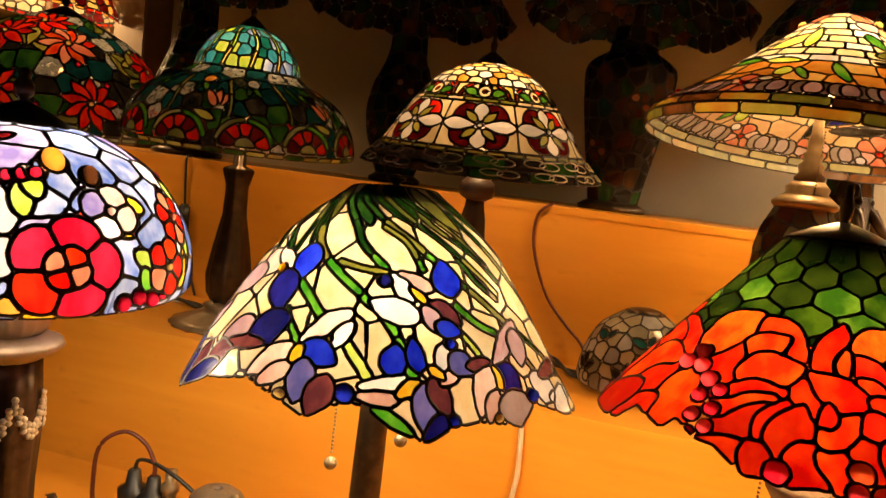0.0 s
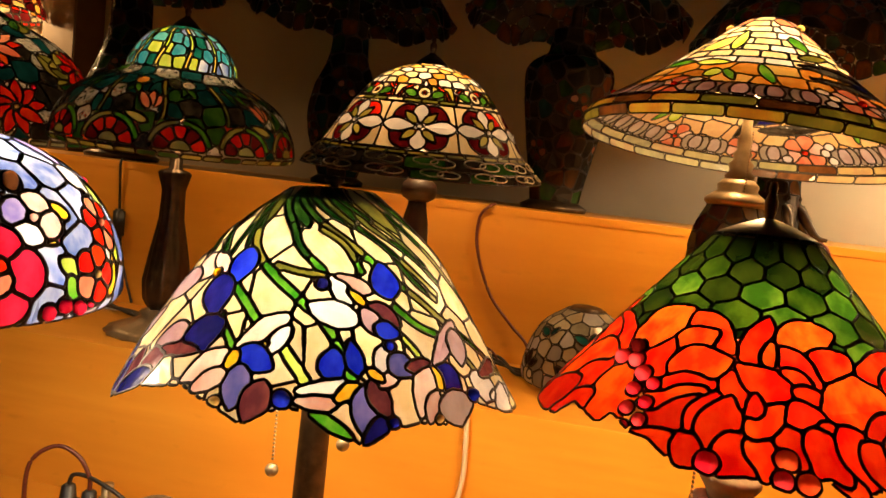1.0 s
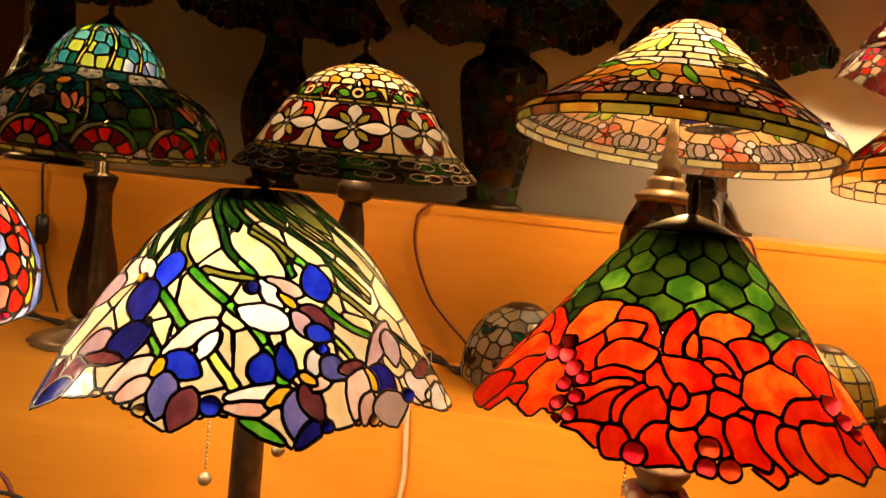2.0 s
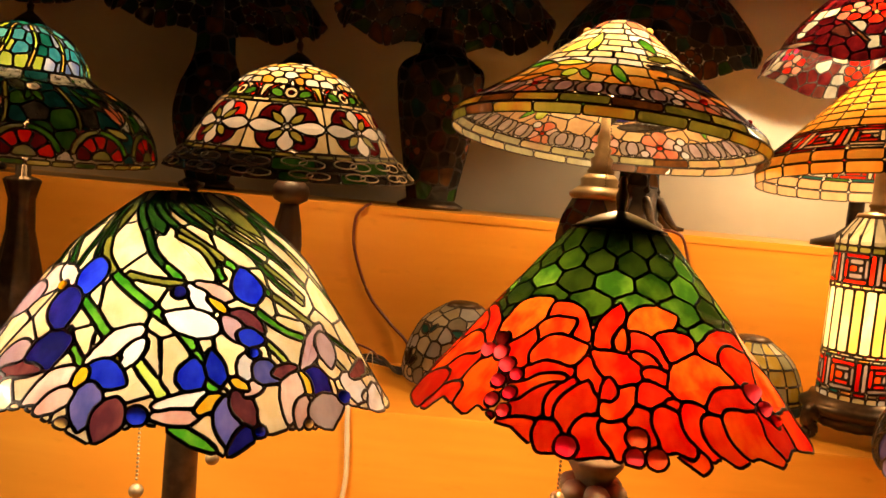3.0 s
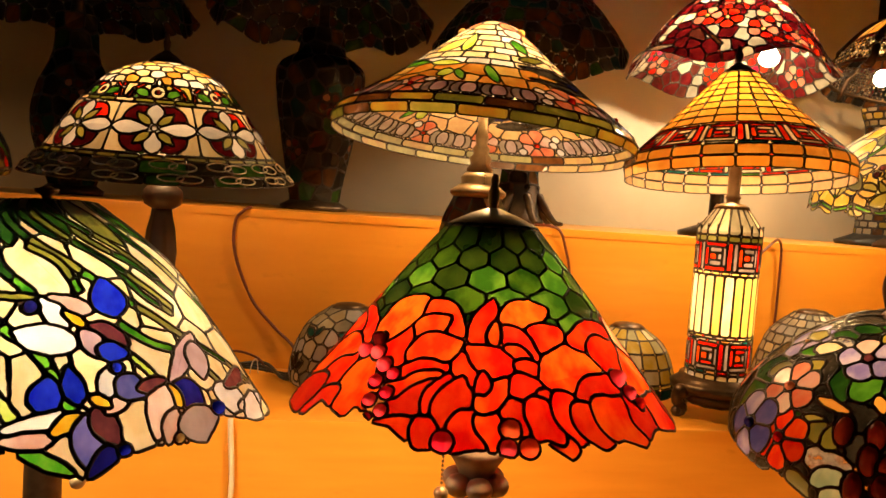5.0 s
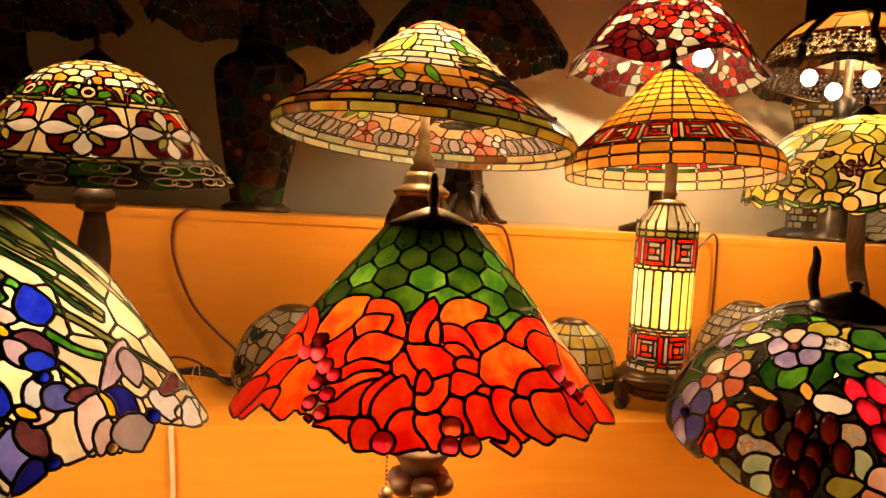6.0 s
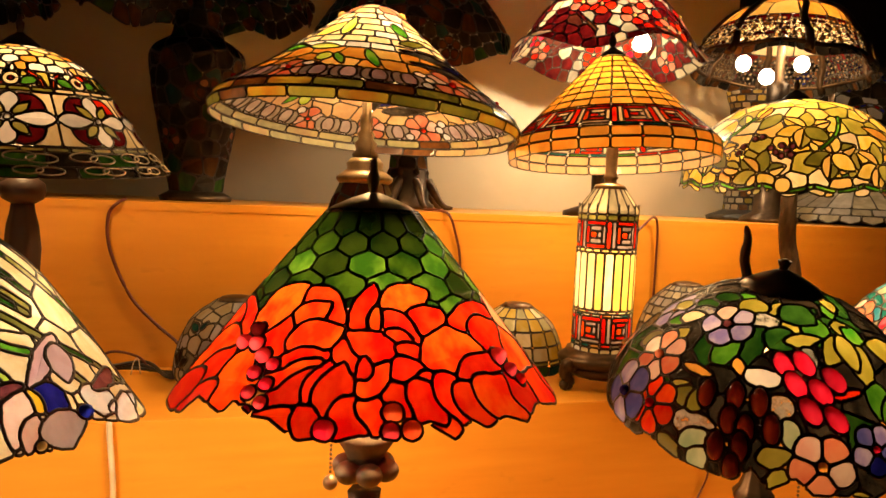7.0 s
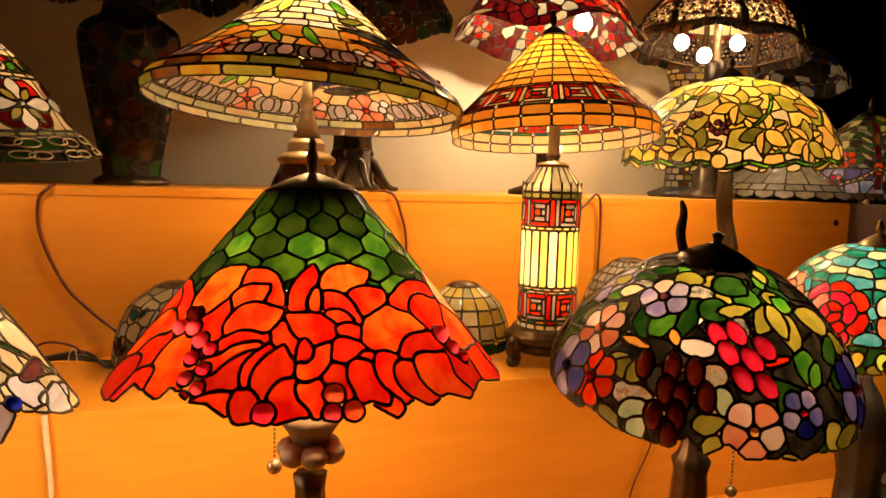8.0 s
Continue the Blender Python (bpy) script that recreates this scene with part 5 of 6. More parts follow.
# ---------------------------------------------------------------- poinsettia dome at the far left
def far_dome_plan():
    g = random.Random(91)
    p = Pane_plan(scaled([(1, 0), (.97, .2), (.85, .5), (.6, .8), (.2, 1)], 0.25, 0.25), 0.0022)
    p.cells(g, 0, p.L, 0.042, ["dgreen", "smoke", "ripple", "dteal", "ripple", "dusk"], 0.35)
    for k in range(34):
        p.leaf(g.uniform(-.5, .5), g.uniform(0.02, 0.3), g.uniform(0, 360), 0.075, 0.048, [g.choice(["olive", "dgreen", "moss"]), g.choice(["olive", "olive"])], True)
    for u, s, c, n in ((0.006, 0.211, ["orange", "salmon"], 10), (0.036, 0.075, ["scarlet", "red"], 9), (-0.062, 0.288, ["red", "scarlet"], 9), (-0.118, 0.22, ["red"], 9), (-0.09, 0.08, ["red", "scarlet"], 9),
                       (0.17, 0.17, ["red", "scarlet"], 9), (0.13, 0.05, ["orange"], 9), (-0.22, 0.14, ["red"], 9), (0.3, 0.15, ["red"], 9)):
        for i in range(n):
            p.leaf(u, s, 360 * i / n + 10, 0.060, 0.026, c[i % len(c)])
        p.disc(u, s, 0.007, "gold")
    for u, s in ((0.02, 0.16), (-0.03, 0.06), (0.06, 0.12)):
        p.disc(u, s, 0.007, "crimson")
    p.bricks(0, 0.010, 40, ["olive", "dgreen"], 0, g)
    return p


lamp, m = lamp_with("lamp with a dim leaded dome of red star flowers", -1.28, 1.37, 0.900, 1.275, 4.0, 0, far_dome_plan(), 0.0036,
                    "domed leaded shade of star flowers and green leaves", 3.6, 0.25, 0.55)
mesh_ob("post", *turned([(0.10, 0), (0.10, 0.012), (0.05, 0.03), (0.03, 0.06), (0.03, 0.30), (0.012, 0.34), (0.010, 0.62)], 24, 8, 0.08), BRONZE, lamp)
cap_and_finial(lamp, m, 0.25, 0.045, BRONZE, 0.02, 0.008)


# ---------------------------------------------------------------- blue and white dome with red flowers, front left
def rose_dome_plan():
    g = random.Random(101)
    p = Pane_plan(scaled([(.97, 0), (1, .09), (.95, .38), (.76, .72), (.45, .93), (.15, 1)], 0.196, 0.180), 0.0019)
    p.cells(g, 0, p.L, 0.042, ["sky", "white", "sky", "sky", "lilac", "sky"], 0.33, 1.1)
    for k in range(12):
        p.leaf(g.uniform(-.5, .5), g.uniform(0.14, 0.22), g.uniform(200, 340), 0.035, 0.014, g.choice(["navy", "wine", "plum", "slate"]))
    for o in (0.0, 0.30, -0.30):
        for u, s, a, c in ((0.000, 0.100, 100, "lime"), (0.012, 0.120, 110, "lime"), (-0.030, 0.085, 130, "amber"), (0.083, 0.080, 55, "yellow"), (0.118, 0.110, 160, "yellow"), (0.090, 0.068, -40, "lime"),
                           (0.098, 0.050, -70, "bgreen"), (-0.020, 0.014, 10, "amber"), (0.000, 0.004, 10, "yellow"), (0.165, 0.030, 80, "yellow"), (0.175, 0.05, 90, "lime"), (0.15, 0.015, 60, "yellow"), (0.19, 0.11, 80, "lime")):
            p.leaf(o + u, s, a, 0.045, 0.022, c)
        for i in range(4):
            p.disc(o + 0.078 + 0.015 * i, 0.014 + 0.004 * (i % 2), 0.0095, "crimson")
            p.disc(o - 0.030 + 0.013 * i, 0.142 + 0.003 * i, 0.0085, "crimson")
        p.flower(o + 0.075, 0.110, 0.032, 4, ["pink", "lilac", "white"], "pink", 20, 0.3)
        p.flower(o + 0.165, 0.098, 0.034, 6, ["scarlet", "salmon", "red"], "salmon", 10, 0.25)
        p.flower(o + 0.132, 0.045, 0.034, 5, ["scarlet", "red", "salmon"], "gold", 30, 0.25)
        p.flower(o + 0.032, 0.052, 0.054, 5, ["crimson", "crimson", "red"], None, 40, 0.2)
        p.flower(o + 0.032, 0.052, 0.023, 4, ["scarlet", "salmon"], None, 15, 0.15)
        p.disc(o + 0.030, 0.172, 0.013, "amber", "bead", 1.4)
        p.disc(o + 0.066, 0.152, 0.010, "brown", "bead", 1.5, -20)
    return p


lamp, m = lamp_with("candlestick lamp with a bright bluish-white leaded dome of roses", -0.67, 0.665, 0.600, 1.102, 2.0, 0, rose_dome_plan(), 0.0044,
                    "domed leaded shade of red roses on streaky blue-white glass", 15.0, 0.180, 0.25, colour=(1.0, 0.76, 0.50))
cap_and_finial(lamp, m, 0.180, 0.045, BRONZE, 0.03, 0.010)
mesh_ob("foot", *turned([(0.10, 0), (0.10, 0.014), (0.07, 0.03), (0.045, 0.06)], 32, 12, 0.06), BRONZE, lamp)
mesh_ob("post", *turned([(0.040, 0.055), (0.037, 0.14), (0.038, 0.26), (0.043, 0.34), (0.040, 0.37), (0.038, 0.41)], 32, 10, 0.10), BRONZE, lamp)
mesh_ob("bead_garland", *merge(*[ball((0.0405 * math.sin(a), -0.0405 * math.cos(a), 0.365 - 0.035 * abs(math.sin(3 * a)) - 0.007 * j), 0.0042, 8) for j in range(3) for a in np.linspace(0, 6.2, 48)]), GILT, lamp)["kind"] = "stuff"
mesh_ob("drip_pan", *turned([(0.036, 0.405), (0.052, 0.414), (0.060, 0.421), (0.058, 0.427), (0.034, 0.436)], 36), GILT, lamp, "cream gilt drip pan")
mesh_ob("candle_cup", *turned([(0.034, 0.434), (0.044, 0.444), (0.047, 0.460), (0.045, 0.476), (0.03, 0.481), (0.010, 0.485), (0.006, 0.64)], 60, 20, 0.12, zone=(0.438, 0.478)), GILT, lamp, "fluted cream gilt candle cup")
mesh_ob("acanthus_leaf", *merge(*[tube(spline([(0.03 * math.sin(a), -0.03 * math.cos(a), 0.14), (0.05 * math.sin(a), -0.05 * math.cos(a), 0.17), (0.062 * math.sin(a), -0.062 * math.cos(a), 0.21), (0.072 * math.sin(a), -0.072 * math.cos(a), 0.19)], 5), [0.012] * 8 + [0.01, 0.009, 0.008, 0.007, 0.006, 0.005, 0.004, 0.002], 8) for a in (0.3, 1.5, 2.8, 4.1, 5.3)]), BRONZE, lamp)


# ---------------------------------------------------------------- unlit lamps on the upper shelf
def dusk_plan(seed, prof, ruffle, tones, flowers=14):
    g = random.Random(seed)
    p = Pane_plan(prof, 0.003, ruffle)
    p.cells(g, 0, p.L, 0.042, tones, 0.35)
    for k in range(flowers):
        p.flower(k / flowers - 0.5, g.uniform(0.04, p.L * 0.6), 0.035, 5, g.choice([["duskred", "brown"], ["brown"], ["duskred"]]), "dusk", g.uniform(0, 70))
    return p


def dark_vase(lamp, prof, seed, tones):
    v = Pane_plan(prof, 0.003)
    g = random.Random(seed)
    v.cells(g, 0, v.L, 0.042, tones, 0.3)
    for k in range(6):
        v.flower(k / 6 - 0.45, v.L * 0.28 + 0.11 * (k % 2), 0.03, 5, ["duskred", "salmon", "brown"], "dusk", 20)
    sh = leaded_shade(lamp, v, 0.004, pose(0, 0, 0), "leaded glass vase body in darkened unlit tones", 0.27, 90)
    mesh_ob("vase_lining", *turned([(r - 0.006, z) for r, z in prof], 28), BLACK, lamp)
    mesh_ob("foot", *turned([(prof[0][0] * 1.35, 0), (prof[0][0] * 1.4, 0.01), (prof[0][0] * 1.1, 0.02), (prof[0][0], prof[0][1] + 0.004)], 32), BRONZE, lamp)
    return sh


# Near-black glass: the dimness of the switched-off lamps is put into these tones.
UNLIT_TONES = ["dusk", "dusk", "dteal", "dusk", "brown", "dgreen"]
WIDE = [(0.26, 0), (0.235, 0.05), (0.17, 0.13), (0.10, 0.19), (0.03, 0.22)]
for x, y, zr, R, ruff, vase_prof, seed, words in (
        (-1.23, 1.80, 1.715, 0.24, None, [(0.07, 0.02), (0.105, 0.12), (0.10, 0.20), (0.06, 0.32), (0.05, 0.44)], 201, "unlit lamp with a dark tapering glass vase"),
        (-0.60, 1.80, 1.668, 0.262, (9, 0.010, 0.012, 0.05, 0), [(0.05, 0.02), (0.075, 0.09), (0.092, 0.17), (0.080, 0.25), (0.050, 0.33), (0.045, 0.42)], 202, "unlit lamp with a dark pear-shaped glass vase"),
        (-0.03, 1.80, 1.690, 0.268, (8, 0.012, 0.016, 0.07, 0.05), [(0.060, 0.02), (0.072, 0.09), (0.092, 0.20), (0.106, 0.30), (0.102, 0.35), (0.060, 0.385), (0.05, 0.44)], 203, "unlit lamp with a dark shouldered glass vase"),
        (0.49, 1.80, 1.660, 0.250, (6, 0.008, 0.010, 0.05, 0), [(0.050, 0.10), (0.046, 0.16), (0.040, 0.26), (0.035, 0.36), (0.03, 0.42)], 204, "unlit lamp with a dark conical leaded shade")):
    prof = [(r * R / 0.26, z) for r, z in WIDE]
    lamp, m = lamp_with(words, x, y, 1.243, zr, 0, 0, dusk_plan(seed, prof, ruff, UNLIT_TONES), 0.0036, "dark unlit leaded shade", group="unlit lamps on the shelf")
    dark_vase(lamp, vase_prof, seed, UNLIT_TONES)
    mesh_ob("post", *turned([(0.02, 0.40), (0.014, 0.45), (0.008, zr - 1.243 + 0.23)], 16), BRONZE, lamp)
    if seed == 204:
        for k in range(7):
            a = k * 0.9 + 0.2
            mesh_ob("root", *tube(spline([(0.03 * math.sin(a), -0.03 * math.cos(a), 0.12), (0.06 * math.sin(a), -0.06 * math.cos(a), 0.06), (0.095 * math.sin(a), -0.095 * math.cos(a), 0.012), (0.12 * math.sin(a), -0.12 * math.cos(a), 0.006)], 4), [0.012] * 6 + [0.01, 0.009, 0.008, 0.007, 0.006, 0.005, 0.004], 8), BRONZE, lamp)


# ---------------------------------------------------------------- lit lamp at the far left of the upper shelf
def plain_plan(seed, prof, size, tones, border=None, res=0.0025):
    g = random.Random(seed)
    p = Pane_plan(prof, res)
    p.cells(g, 0, p.L, size, tones, 0.3)
    if border:
        p.bricks(0, 0.012, 40, border, 0, g)
    return p


lamp, m = lamp_with("lit lamp with a cream and amber leaded shade", -1.80, 1.86, 1.243, 1.625, 0, 0,
                    plain_plan(211, [(0.20, 0), (0.18, 0.06), (0.12, 0.13), (0.03, 0.17)], 0.035, ["gold", "cream", "amber", "wine"], ["amber", "red"]), 0.0034,
                    "leaded shade in cream and amber", 17.0, 0.17, 0.3)
mesh_ob("post", *turned([(0.08, 0), (0.08, 0.012), (0.03, 0.03), (0.014, 0.08), (0.012, 0.36), (0.008, 0.55)], 20), BRONZE, lamp)
cap_and_finial(lamp, m, 0.17, 0.032, BRONZE, 0.02, 0.006)


# ---------------------------------------------------------------- mosaic column of the pebble lamp, and shades round it
lamp = thing("mosaic_stand", (1.60, 1.90, 1.243), "square mosaic glass lamp stand in yellow and brown pieces", "lamp stand")
col = Pane_plan([(0.060, 0.03), (0.058, 0.12), (0.052, 0.24), (0.058, 0.34), (0.075, 0.40)], 0.0022)
g = random.Random(221)
for k in range(18):
    col.bricks(k * 0.021, min(col.L, k * 0.021 + 0.021), 14, ["citron", "gold", "honey", "ash", "brown"], 0.5 * (k % 2), g)
leaded_shade(lamp, col, 0.0034, pose(0, 0, 0), "yellow mosaic glass column", 0.29, 150)
mesh_ob("column_core", *turned([(0.052, 0.02), (0.050, 0.12), (0.044, 0.24), (0.050, 0.34), (0.06, 0.40)], 20), WALNUT, lamp)
mesh_ob("foot", *turned([(0.11, 0), (0.115, 0.012), (0.09, 0.022), (0.062, 0.034)], 32, 8, 0.1), BLACK, lamp)


def spread_plan():
    g = random.Random(231)
    p = Pane_plan([(0.27, 0), (0.25, 0.03), (0.15, 0.085), (0.03, 0.13)], 0.0025)
    p.bricks(0, 0.03, 30, ["ash", "grey", "ash"], 0.5, g)
    p.bricks(0.03, 0.065, 30, ["ash", "ash", "grey", "cream"], 0, g)
    p.bricks(0.065, 0.19, 22, ["ash", "grey", "ash"], 0, g)
    p.bricks(0.19, p.L, 11, ["brown", "grey"], 0, g)
    p.trim(lambda u: 0.009 * np.abs(np.sin(math.pi * 30 * u)))
    return p


shade = thing("loose_shade", (1.93, 1.80, 1.244), "unlit grey petal-cut glass shade resting on the shelf", "lamp shade")
leaded_shade(shade, spread_plan(), 0.0032, pose(0, 0, 0.004, 0, 0, -47), "grey leaded shade of long petals")
mesh_ob("top_ring", *turned([(0.034, 0.128), (0.036, 0.134), (0.03, 0.140), (0.02, 0.142)], 24), BRONZE, shade)

g = random.Random(235)
plan = Pane_plan([(0.27, 0), (0.25, 0.05), (0.17, 0.12), (0.05, 0.16)], 0.0025, (7, 0.008, 0.010, 0.05, 0))
plan.cells(g, 0, plan.L, 0.05, ["white", "dusk", "white", "navy", "smoke", "dusk"], 0.3)
for k in range(9):
    plan.stem([(k / 9 - 0.5, 0.03), (k / 9 - 0.47, 0.06), (k / 9 - 0.42, 0.05)], 0.012, ["blue", "red", "sky"], 0.02)
lamp, m = lamp_with("dim lamp with a white and dark blue leaded shade", 2.02, 2.02, 0.0, 1.635, -3, 2, plan, 0.004, "white and dark blue leaded shade", 2.0, 0.16, 0.3)
mesh_ob("post", *turned([(0.14, 0), (0.14, 0.02), (0.03, 0.05), (0.014, 0.1), (0.012, 1.5), (0.008, 1.79)], 20), BRONZE, lamp)


# ---------------------------------------------------------------- lamps past the display's end
def wing_plan():
    g = random.Random(241)
    p = Pane_plan([(0.185, 0), (0.18, 0.05), (0.15, 0.12), (0.10, 0.19), (0.04, 0.245)], 0.0022)
    p.cells(g, 0, p.L, 0.030, ["dgreen", "olive", "dgreen", "moss", "smoke"], 0.3)
    p.cells(g, 0, 0.075, 0.036, ["slate", "sky", "lilac", "dteal"], 0.3)
    for k in range(6):
        o = k / 6 - 0.5 + 0.03
        p.stem([(o, 0.02), (o, 0.12), (o, 0.25)], 0.016, ["wine", "brown"], 0.04)
        p.disc(o, 0.075, 0.014, "orange", "flat", 1.6)
        p.stem([(o - 0.085, 0.025), (o - 0.04, 0.045), (o, 0.075)], 0.010, ["amber", "gold", "amber", "cream"], 0.014)
        p.stem([(o + 0.085, 0.025), (o + 0.04, 0.045), (o, 0.075)], 0.010, ["amber", "gold", "amber", "cream"], 0.014)
        for j in range(4):
            p.leaf(o + 0.012, 0.10 + 0.03 * j, 40, 0.05, 0.013, ["olive", "moss"][j % 2])
            p.leaf(o - 0.012, 0.10 + 0.03 * j, 140, 0.05, 0.013, ["moss", "olive"][j % 2])
        p.flower(o + 0.085, 0.105, 0.03, 5, ["orange", "scarlet"], "gold", 20)
        p.flower(o + 0.07, 0.035, 0.022, 5, ["red", "crimson"], "gold", 20)
    return p


lamp, m = lamp_with("floor lamp with a dim dark green leaded dragonfly shade", 2.06, 1.625, 0.0, 1.262, -3, 0, wing_plan(), 0.0034, "dark green leaded shade with amber dragonfly wings", 2.4, 0.245, 0.3)
lamp.name = "floor_lamp"
tagged(lamp, category="floor lamp")
mesh_ob("post", *turned([(0.14, 0), (0.14, 0.02), (0.05, 0.05), (0.046, 0.3), (0.044, 1.13), (0.050, 1.17)], 28, 10, 0.08), WALNUT, lamp)
mesh_ob("neck_rings", *turned([(0.048, 1.17), (0.056, 1.178), (0.048, 1.186), (0.054, 1.194), (0.044, 1.203), (0.048, 1.211), (0.036, 1.222), (0.014, 1.24), (0.008, 1.53)], 28), PEWTER, lamp)
cap_and_finial(lamp, m, 0.245, 0.04, BRONZE, 0.03, 0.009)
pull_chain(lamp, 0.07, -0.09, 1.30, 1.08, 0.008)


def teal_plan():
    g = random.Random(251)
    p = Pane_plan([(0.196, 0), (0.20, 0.02), (0.185, 0.08), (0.14, 0.15), (0.08, 0.195), (0.03, 0.21)], 0.0022)
    p.cells(g, 0, p.L, 0.040, ["teal", "cyan", "mint", "teal", "ash"], 0.3, 0.7)
    p.cells(g, 0, 0.055, 0.036, ["dgreen", "dusk", "olive", "slate"], 0.3)
    for k in range(8):
        o = k / 8 - 0.56
        outer, inner = (["red", "crimson", "red"], ["crimson", "red"]) if k % 2 == 0 else (["salmon", "pink", "salmon"], ["salmon", "scarlet"])
        p.flower(o, 0.108, 0.066, 7, outer, None, 15 * k, 0.16)
        p.flower(o, 0.108, 0.044, 5, inner, None, 40, 0.14)
        p.flower(o, 0.108, 0.022, 3, outer, None, 10, 0.1)
        for d in (0.0, 0.0625):
            p.leaf(o + d + 0.015, 0.048, -75, 0.042, 0.026, "lime")
            p.leaf(o + d - 0.010, 0.046, -110, 0.036, 0.022, "citron")
            p.flower(o + d + 0.035, 0.020, 0.022, 5, ["scarlet", "brown"], "gold", 10 * k)
    p.settle(1)
    p.trim(lambda u: 0.010 * np.abs(np.sin(math.pi * 14 * u)))
    return p


lamp, m = lamp_with("lamp with a lit leaded dome of red roses and teal", 1.385, 1.025, 0.600, 0.968, 5, 0, teal_plan(), 0.0036, "leaded dome, teal above red and pink roses", 9.0, 0.21, 0.4)
cap_and_finial(lamp, m, 0.21, 0.034, PEWTER, 0.02, 0.007)
mesh_ob("post", *turned([(0.09, 0), (0.09, 0.012), (0.045, 0.03), (0.04, 0.1), (0.05, 0.16), (0.05, 0.22), (0.03, 0.27), (0.012, 0.3), (0.008, 0.56)], 28, 9, 0.1), BLACK, lamp)
o = thing("small_lamp", (1.50, 0.985, 0.600), "small unlit green leaf-pattern glass dome lamp", "lamp")
leaded_shade(o, plain_plan(255, [(0.095, 0.03), (0.10, 0.06), (0.095, 0.11), (0.07, 0.17), (0.02, 0.20)], 0.030, ["olive", "moss", "green", "dgreen"]), 0.0036, pose(0, 0, 0, 0, 0, -50), "green leaded dome", 0.29, 120)
mesh_ob("base", *turned([(0.07, 0), (0.072, 0.012), (0.05, 0.022), (0.02, 0.03), (0.012, 0.19)], 28), BRONZE, o)


# ---------------------------------------------------------------- small domes on the ledge
def small_dome(x, y, words, plan, watts, R=0.1, H=0.135, up=0.022):
    o = thing("small_lamp", (x, y, 0.900), words, "lamp", "small dome lamps on the ledge")
    face = -math.degrees(math.atan2(x - 0.049, y - 0.006))
    leaded_shade(o, plan, 0.0023, pose(0, 0, up, 0, 0, face), "small leaded dome", 0.29, 140)
    mesh_ob("base", *turned([(R * 0.62, 0), (R * 0.64, 0.010), (R * 0.4, 0.018), (0.016, 0.024), (0.010, up + H * 0.95)], 28), BRONZE, o)
    mesh_ob("cap", *turned([(0.033, up + H - 0.006), (0.036, up + H), (0.028, up + H + 0.006), (0.01, up + H + 0.009)], 24, 12, 0.08), BRONZE, o)
    if watts:
        bulb_light("bulb_light", (0, 0, up + H * 0.5), watts).parent = o


def dome_prof(R, H):
    return [(R * 0.97, 0), (R, H * 0.12), (R * 0.93, H * 0.42), (R * 0.72, H * 0.76), (R * 0.32, H)]


g = random.Random(261)
plan = Pane_plan(dome_prof(0.115, 0.15), 0.0018)
plan.cells(g, 0, plan.L, 0.030, ["cream", "cream", "white", "ash"], 0.3)
for k in range(7):
    o = k / 7 - 0.46
    for t in (30, 90, 150):
        plan.leaf(o, 0.035, t, 0.034, 0.016, "dusk")
    plan.leaf(o + 0.05, 0.105, 160, 0.034, 0.018, "teal")
    plan.leaf(o + 0.05, 0.105, 60, 0.026, 0.012, "dteal")
    plan.disc(o + 0.02, 0.02, 0.010, "cream", "flat")
small_dome(0.072, 1.43, "small unlit cream glass dome lamp with blue birds", plan, 0.0, 0.115, 0.15, 0.012)
g = random.Random(262)
plan = Pane_plan(dome_prof(0.105, 0.135), 0.0018)
for k in range(6):
    plan.bricks(k * 0.032, min(plan.L, k * 0.032 + 0.032), 16, ["citron", "citron", "cream", "moss"], 0, g)
plan.bricks(0, 0.024, 16, ["dgreen", "dteal"], 0, g)
small_dome(0.665, 1.44, "small dim olive glass dome lamp of square panes", plan, 0.6, 0.105, 0.135, 0.012)
g = random.Random(263)
plan = Pane_plan(dome_prof(0.115, 0.185), 0.0018)
for k in range(9):
    plan.bricks(k * 0.024, min(plan.L, k * 0.024 + 0.024), 20, ["ash", "ash", "moss", "grey", "cream"], 0.37 * k, g)
small_dome(1.085, 1.43, "small unlit grey brick-pattern glass dome lamp", plan, 0.0, 0.115, 0.185, 0.012)


# ---------------------------------------------------------------- cords, plugs and clutter
def cord(name, pts, r, m, label, category="cord"):
    return tagged(mesh_ob(name, *tube(spline(pts, 8), r, 8), m), label, category)


cord("lamp_cord", [(-0.150, 1.560, 1.2475), (-0.160, 1.542, 1.240), (-0.179, 1.546, 1.213), (-0.176, 1.546, 1.145), (-0.137, 1.546, 1.050), (-0.085, 1.544, 0.990), (-0.042, 1.535, 0.950), (-0.03, 1.51, 0.905)], 0.0034, CORD, "dark brown cord hanging down the wooden riser")
o = cord("lamp_cord", [(-1.054, 1.560, 1.2475), (-1.054, 1.543, 1.240), (-1.053, 1.546, 1.171), (-1.048, 1.546, 1.10), (-1.038, 1.546, 1.020), (-1.02, 1.545, 0.96), (-0.99, 1.53, 0.908)], 0.003, BLACK, "thin black cord with an inline switch on the riser")
mesh_ob("inline_switch", *soft_box(-1.062, -1.034, 1.534, 1.551, 1.058, 1.128, 0.005), BLACK, o)
cord("lamp_cord", [(0.49, 1.62, 1.2465), (0.510, 1.56, 1.2475), (0.530, 1.542, 1.238), (0.548, 1.546, 1.195), (0.560, 1.546, 1.145), (0.565, 1.546, 1.05), (0.57, 1.54, 0.905)], 0.003, CORD, "reddish brown cord hanging down the riser")
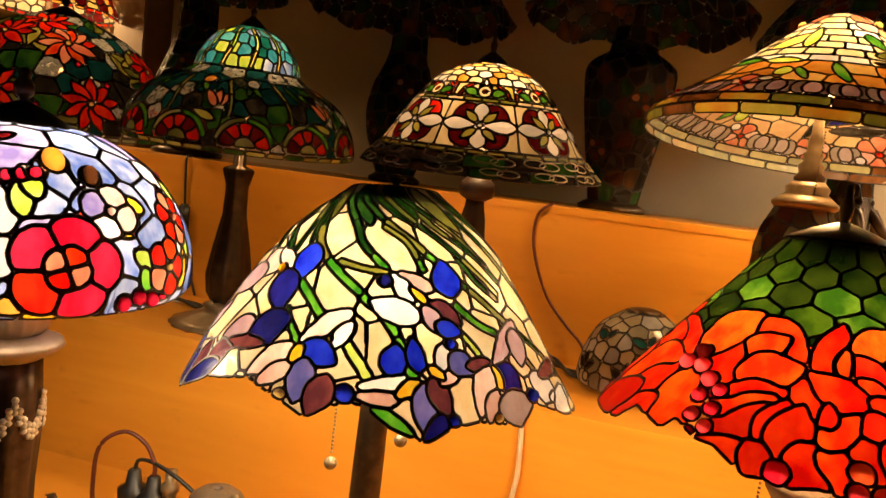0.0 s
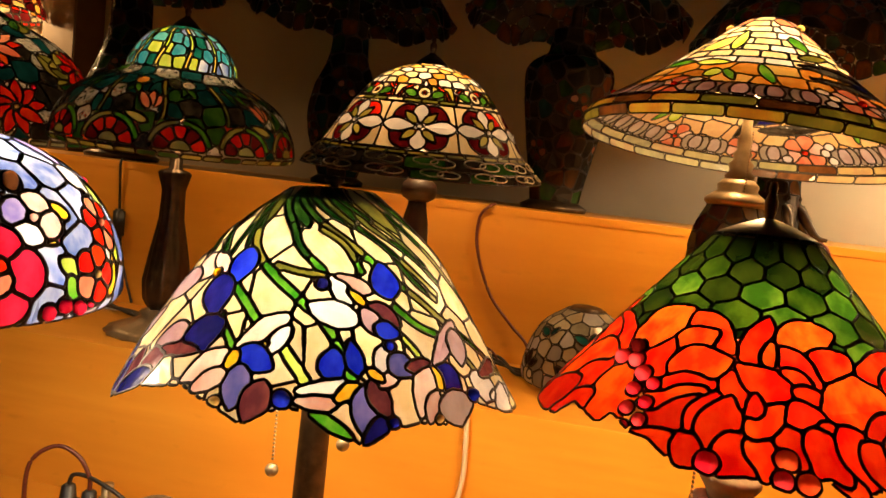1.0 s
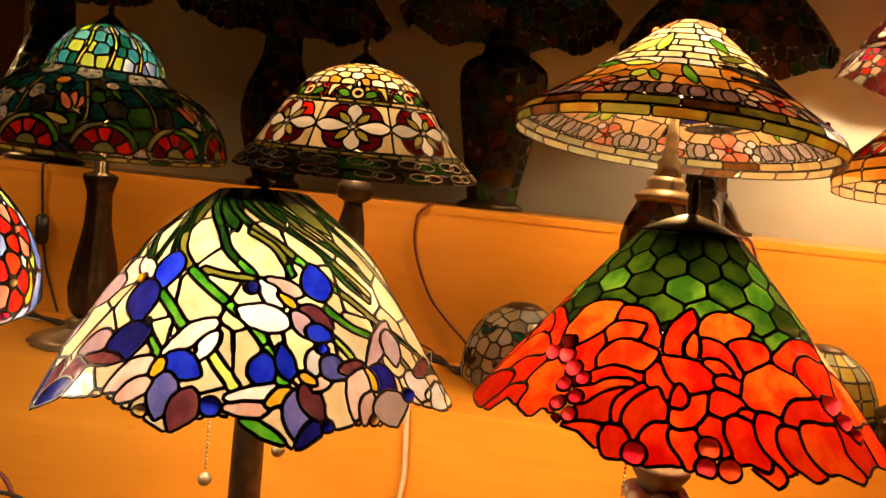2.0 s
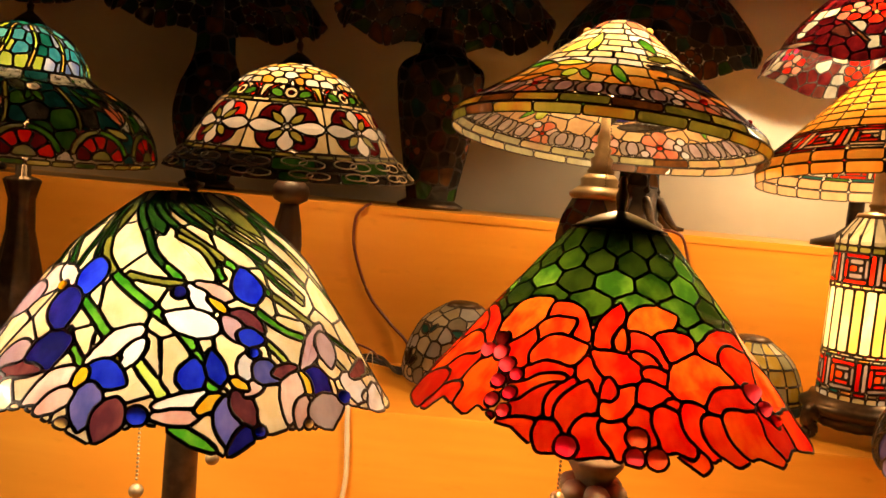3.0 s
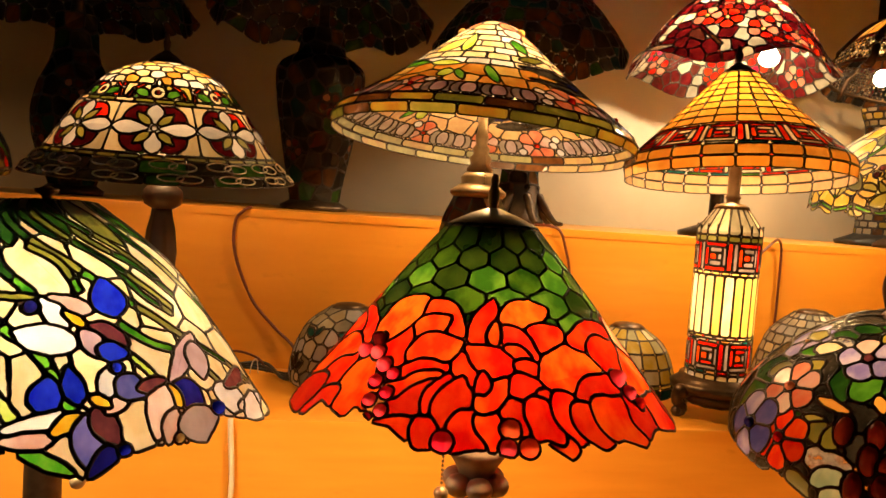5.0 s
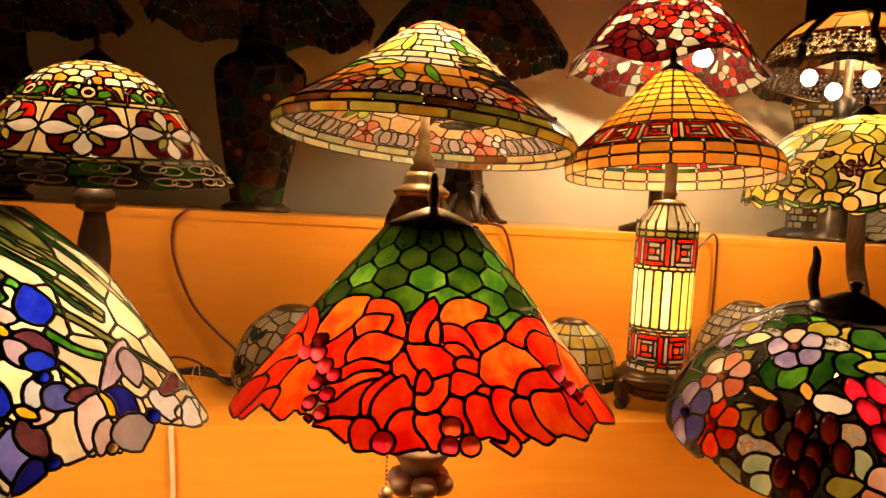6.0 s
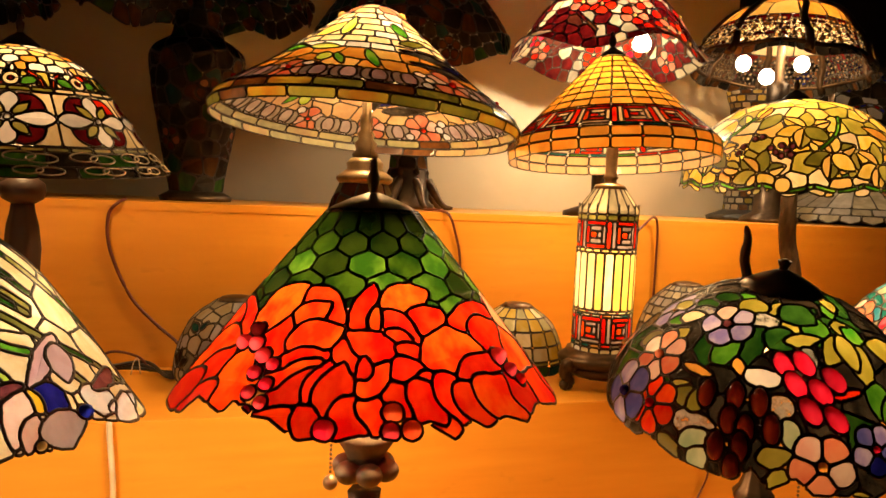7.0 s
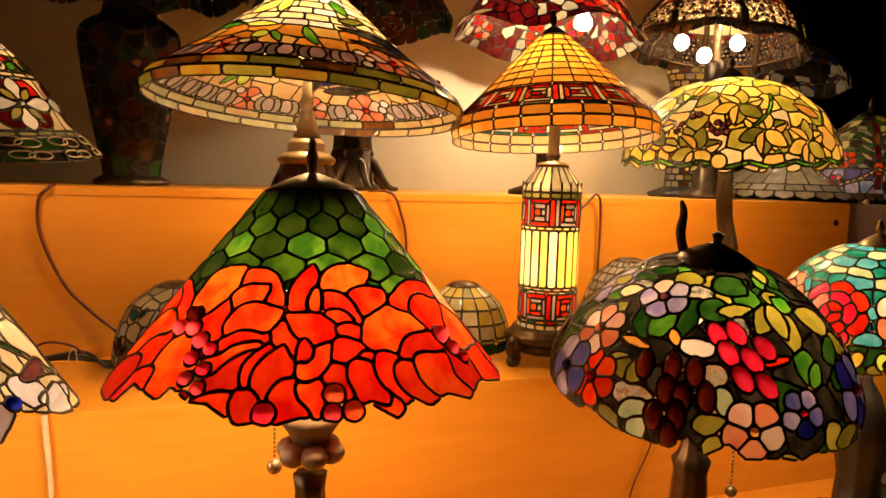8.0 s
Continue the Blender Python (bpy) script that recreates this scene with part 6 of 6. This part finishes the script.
cord("lamp_cord", [(0.88, 1.36, 1.20), (0.985, 1.45, 1.245), (1.045, 1.52, 1.250), (1.068, 1.542, 1.225), (1.072, 1.546, 1.131), (1.070, 1.546, 1.0), (1.05, 1.53, 0.905)], 0.003, CORD, "brown cord looping behind the prairie lamp")
cord("mains_cable", [(-0.112, 1.225, 0.9065), (-0.116, 1.196, 0.9055), (-0.1155, 1.194, 0.881), (-0.112, 1.194, 0.831), (-0.110, 1.194, 0.780), (-0.114, 1.193, 0.735), (-0.12, 1.18, 0.62), (-0.13, 1.14, 0.606)], 0.0046, WHITECORD, "thick off-white mains cable over the ledge")
cord("lamp_cord", [(0.998, 1.196, 0.76), (0.998, 1.197, 0.730), (0.965, 1.197, 0.66), (0.945, 1.19, 0.606)], 0.002, CORD, "thin brown cord against the lower riser")
for k in range(3):
    cord("lamp_cord", [(-1.08 + 0.02 * k, 1.50, 0.905 + 0.006 * k), (-1.0 + 0.01 * k, 1.47 - 0.015 * k, 0.906 + 0.006 * k), (-0.92, 1.45 - 0.01 * k, 0.906), (-0.88 + 0.02 * k, 1.40, 0.905)], 0.0042, BLACK, "black lamp cord lying on the ledge")
for k in range(3):
    cord("lamp_cord", [(-0.26, 1.49 - 0.01 * k, 0.905), (-0.18, 1.52 - 0.012 * k, 0.907 + 0.004 * k), (-0.12 + 0.01 * k, 1.50, 0.912 + 0.006 * k), (-0.05, 1.48 - 0.02 * k, 0.907), (0.0, 1.5, 0.905)], 0.0036, BLACK, "black lamp cord lying on the ledge")
cord("lamp_cord", [(-0.21, 1.49, 0.905), (-0.17, 1.50, 0.945), (-0.115, 1.50, 0.935), (-0.09, 1.49, 0.907)], 0.0026, CORD, "brown cord looped above the ledge")
cord("wire_tie", [(-0.125, 1.478, 0.905), (-0.12, 1.475, 0.930), (-0.112, 1.478, 0.936), (-0.108, 1.48, 0.905)], 0.0011, WHITECORD, "thin white twist tie on the cords", "tie")
cord("lamp_cord", [(0.72, 1.46, 0.905), (0.745, 1.45, 0.935), (0.775, 1.44, 0.93), (0.79, 1.42, 0.907)], 0.003, BLACK, "black cord looped beside the glowing column")
slip = mesh_ob("paper_slip", *soft_box(-1.035, -0.985, 1.462, 1.482, 0.9005, 0.9025, 0.0005), CERAMIC)
tagged(slip, "small white paper slip lying on the ledge", "paper")

strip = thing("power_strip", (-0.685, 1.04, 0.600), "power strip with plugs and a perforated cap, low on the deck", "power strip")
mesh_ob("strip_body", *soft_box(-0.10, 0.16, -0.025, 0.025, 0.0, 0.045, 0.006), BLACK, strip)
for x, h in ((-0.075, 0.0), (-0.035, -0.004)):
    mesh_ob("plug", *turned([(0.024, 0.045), (0.026, 0.056), (0.026, 0.066 + h), (0.014, 0.074 + h), (0.011, 0.098 + h), (0.006, 0.102 + h)], 20, centre=(x, 0.0)), BLACK, strip)
pan = mesh_ob("perforated_cap", *turned([(0.050, 0.045), (0.050, 0.078), (0.044, 0.094), (0.030, 0.105), (0.012, 0.109), (0.008, 0.109), (0.008, 0.10)], 36, centre=(0.095, -0.01), close=False), STONE, strip)
for ring, n in ((0.020, 12), (0.028, 16), (0.036, 20)):
    for k in range(n):
        a = 2 * math.pi * k / n
        z = 0.1085 - (ring / 0.05) ** 2.6 * 0.024
        mesh_ob("vent_hole", *ball((0.095 + ring * math.sin(a), -0.01 - ring * math.cos(a), z), 0.0020, 6, 0.5), BLACK, pan)
cord("lamp_cord", [(-0.720, 1.04, 0.694), (-0.722, 1.04, 0.72), (-0.745, 1.04, 0.752), (-0.785, 1.035, 0.765), (-0.820, 1.02, 0.735), (-0.828, 1.02, 0.66), (-0.83, 1.03, 0.604)], 0.0038, CORD, "reddish brown cord arching out of a plug")
cord("lamp_cord", [(-0.760, 1.04, 0.698), (-0.753, 1.04, 0.718), (-0.725, 1.04, 0.720), (-0.675, 1.035, 0.708), (-0.632, 1.03, 0.690)], 0.0036, BLACK, "black cord bending from a plug to the cap")
cord("brass_bracket", [(-0.58, 1.02, 0.66), (-0.562, 1.02, 0.695), (-0.545, 1.02, 0.702), (-0.545, 1.02, 0.606)], 0.004, PEWTER, "bent brass bracket beside the power strip", "bracket")
o = thing("brass_adapter", (-0.690, 1.045, 0.600), "small brass lamp-holder adapter beside the plugs", "adapter")
mesh_ob("barrel", *turned([(0.012, 0.0), (0.012, 0.07), (0.016, 0.075), (0.016, 0.085), (0.010, 0.09), (0.010, 0.112)], 16), PEWTER, o)
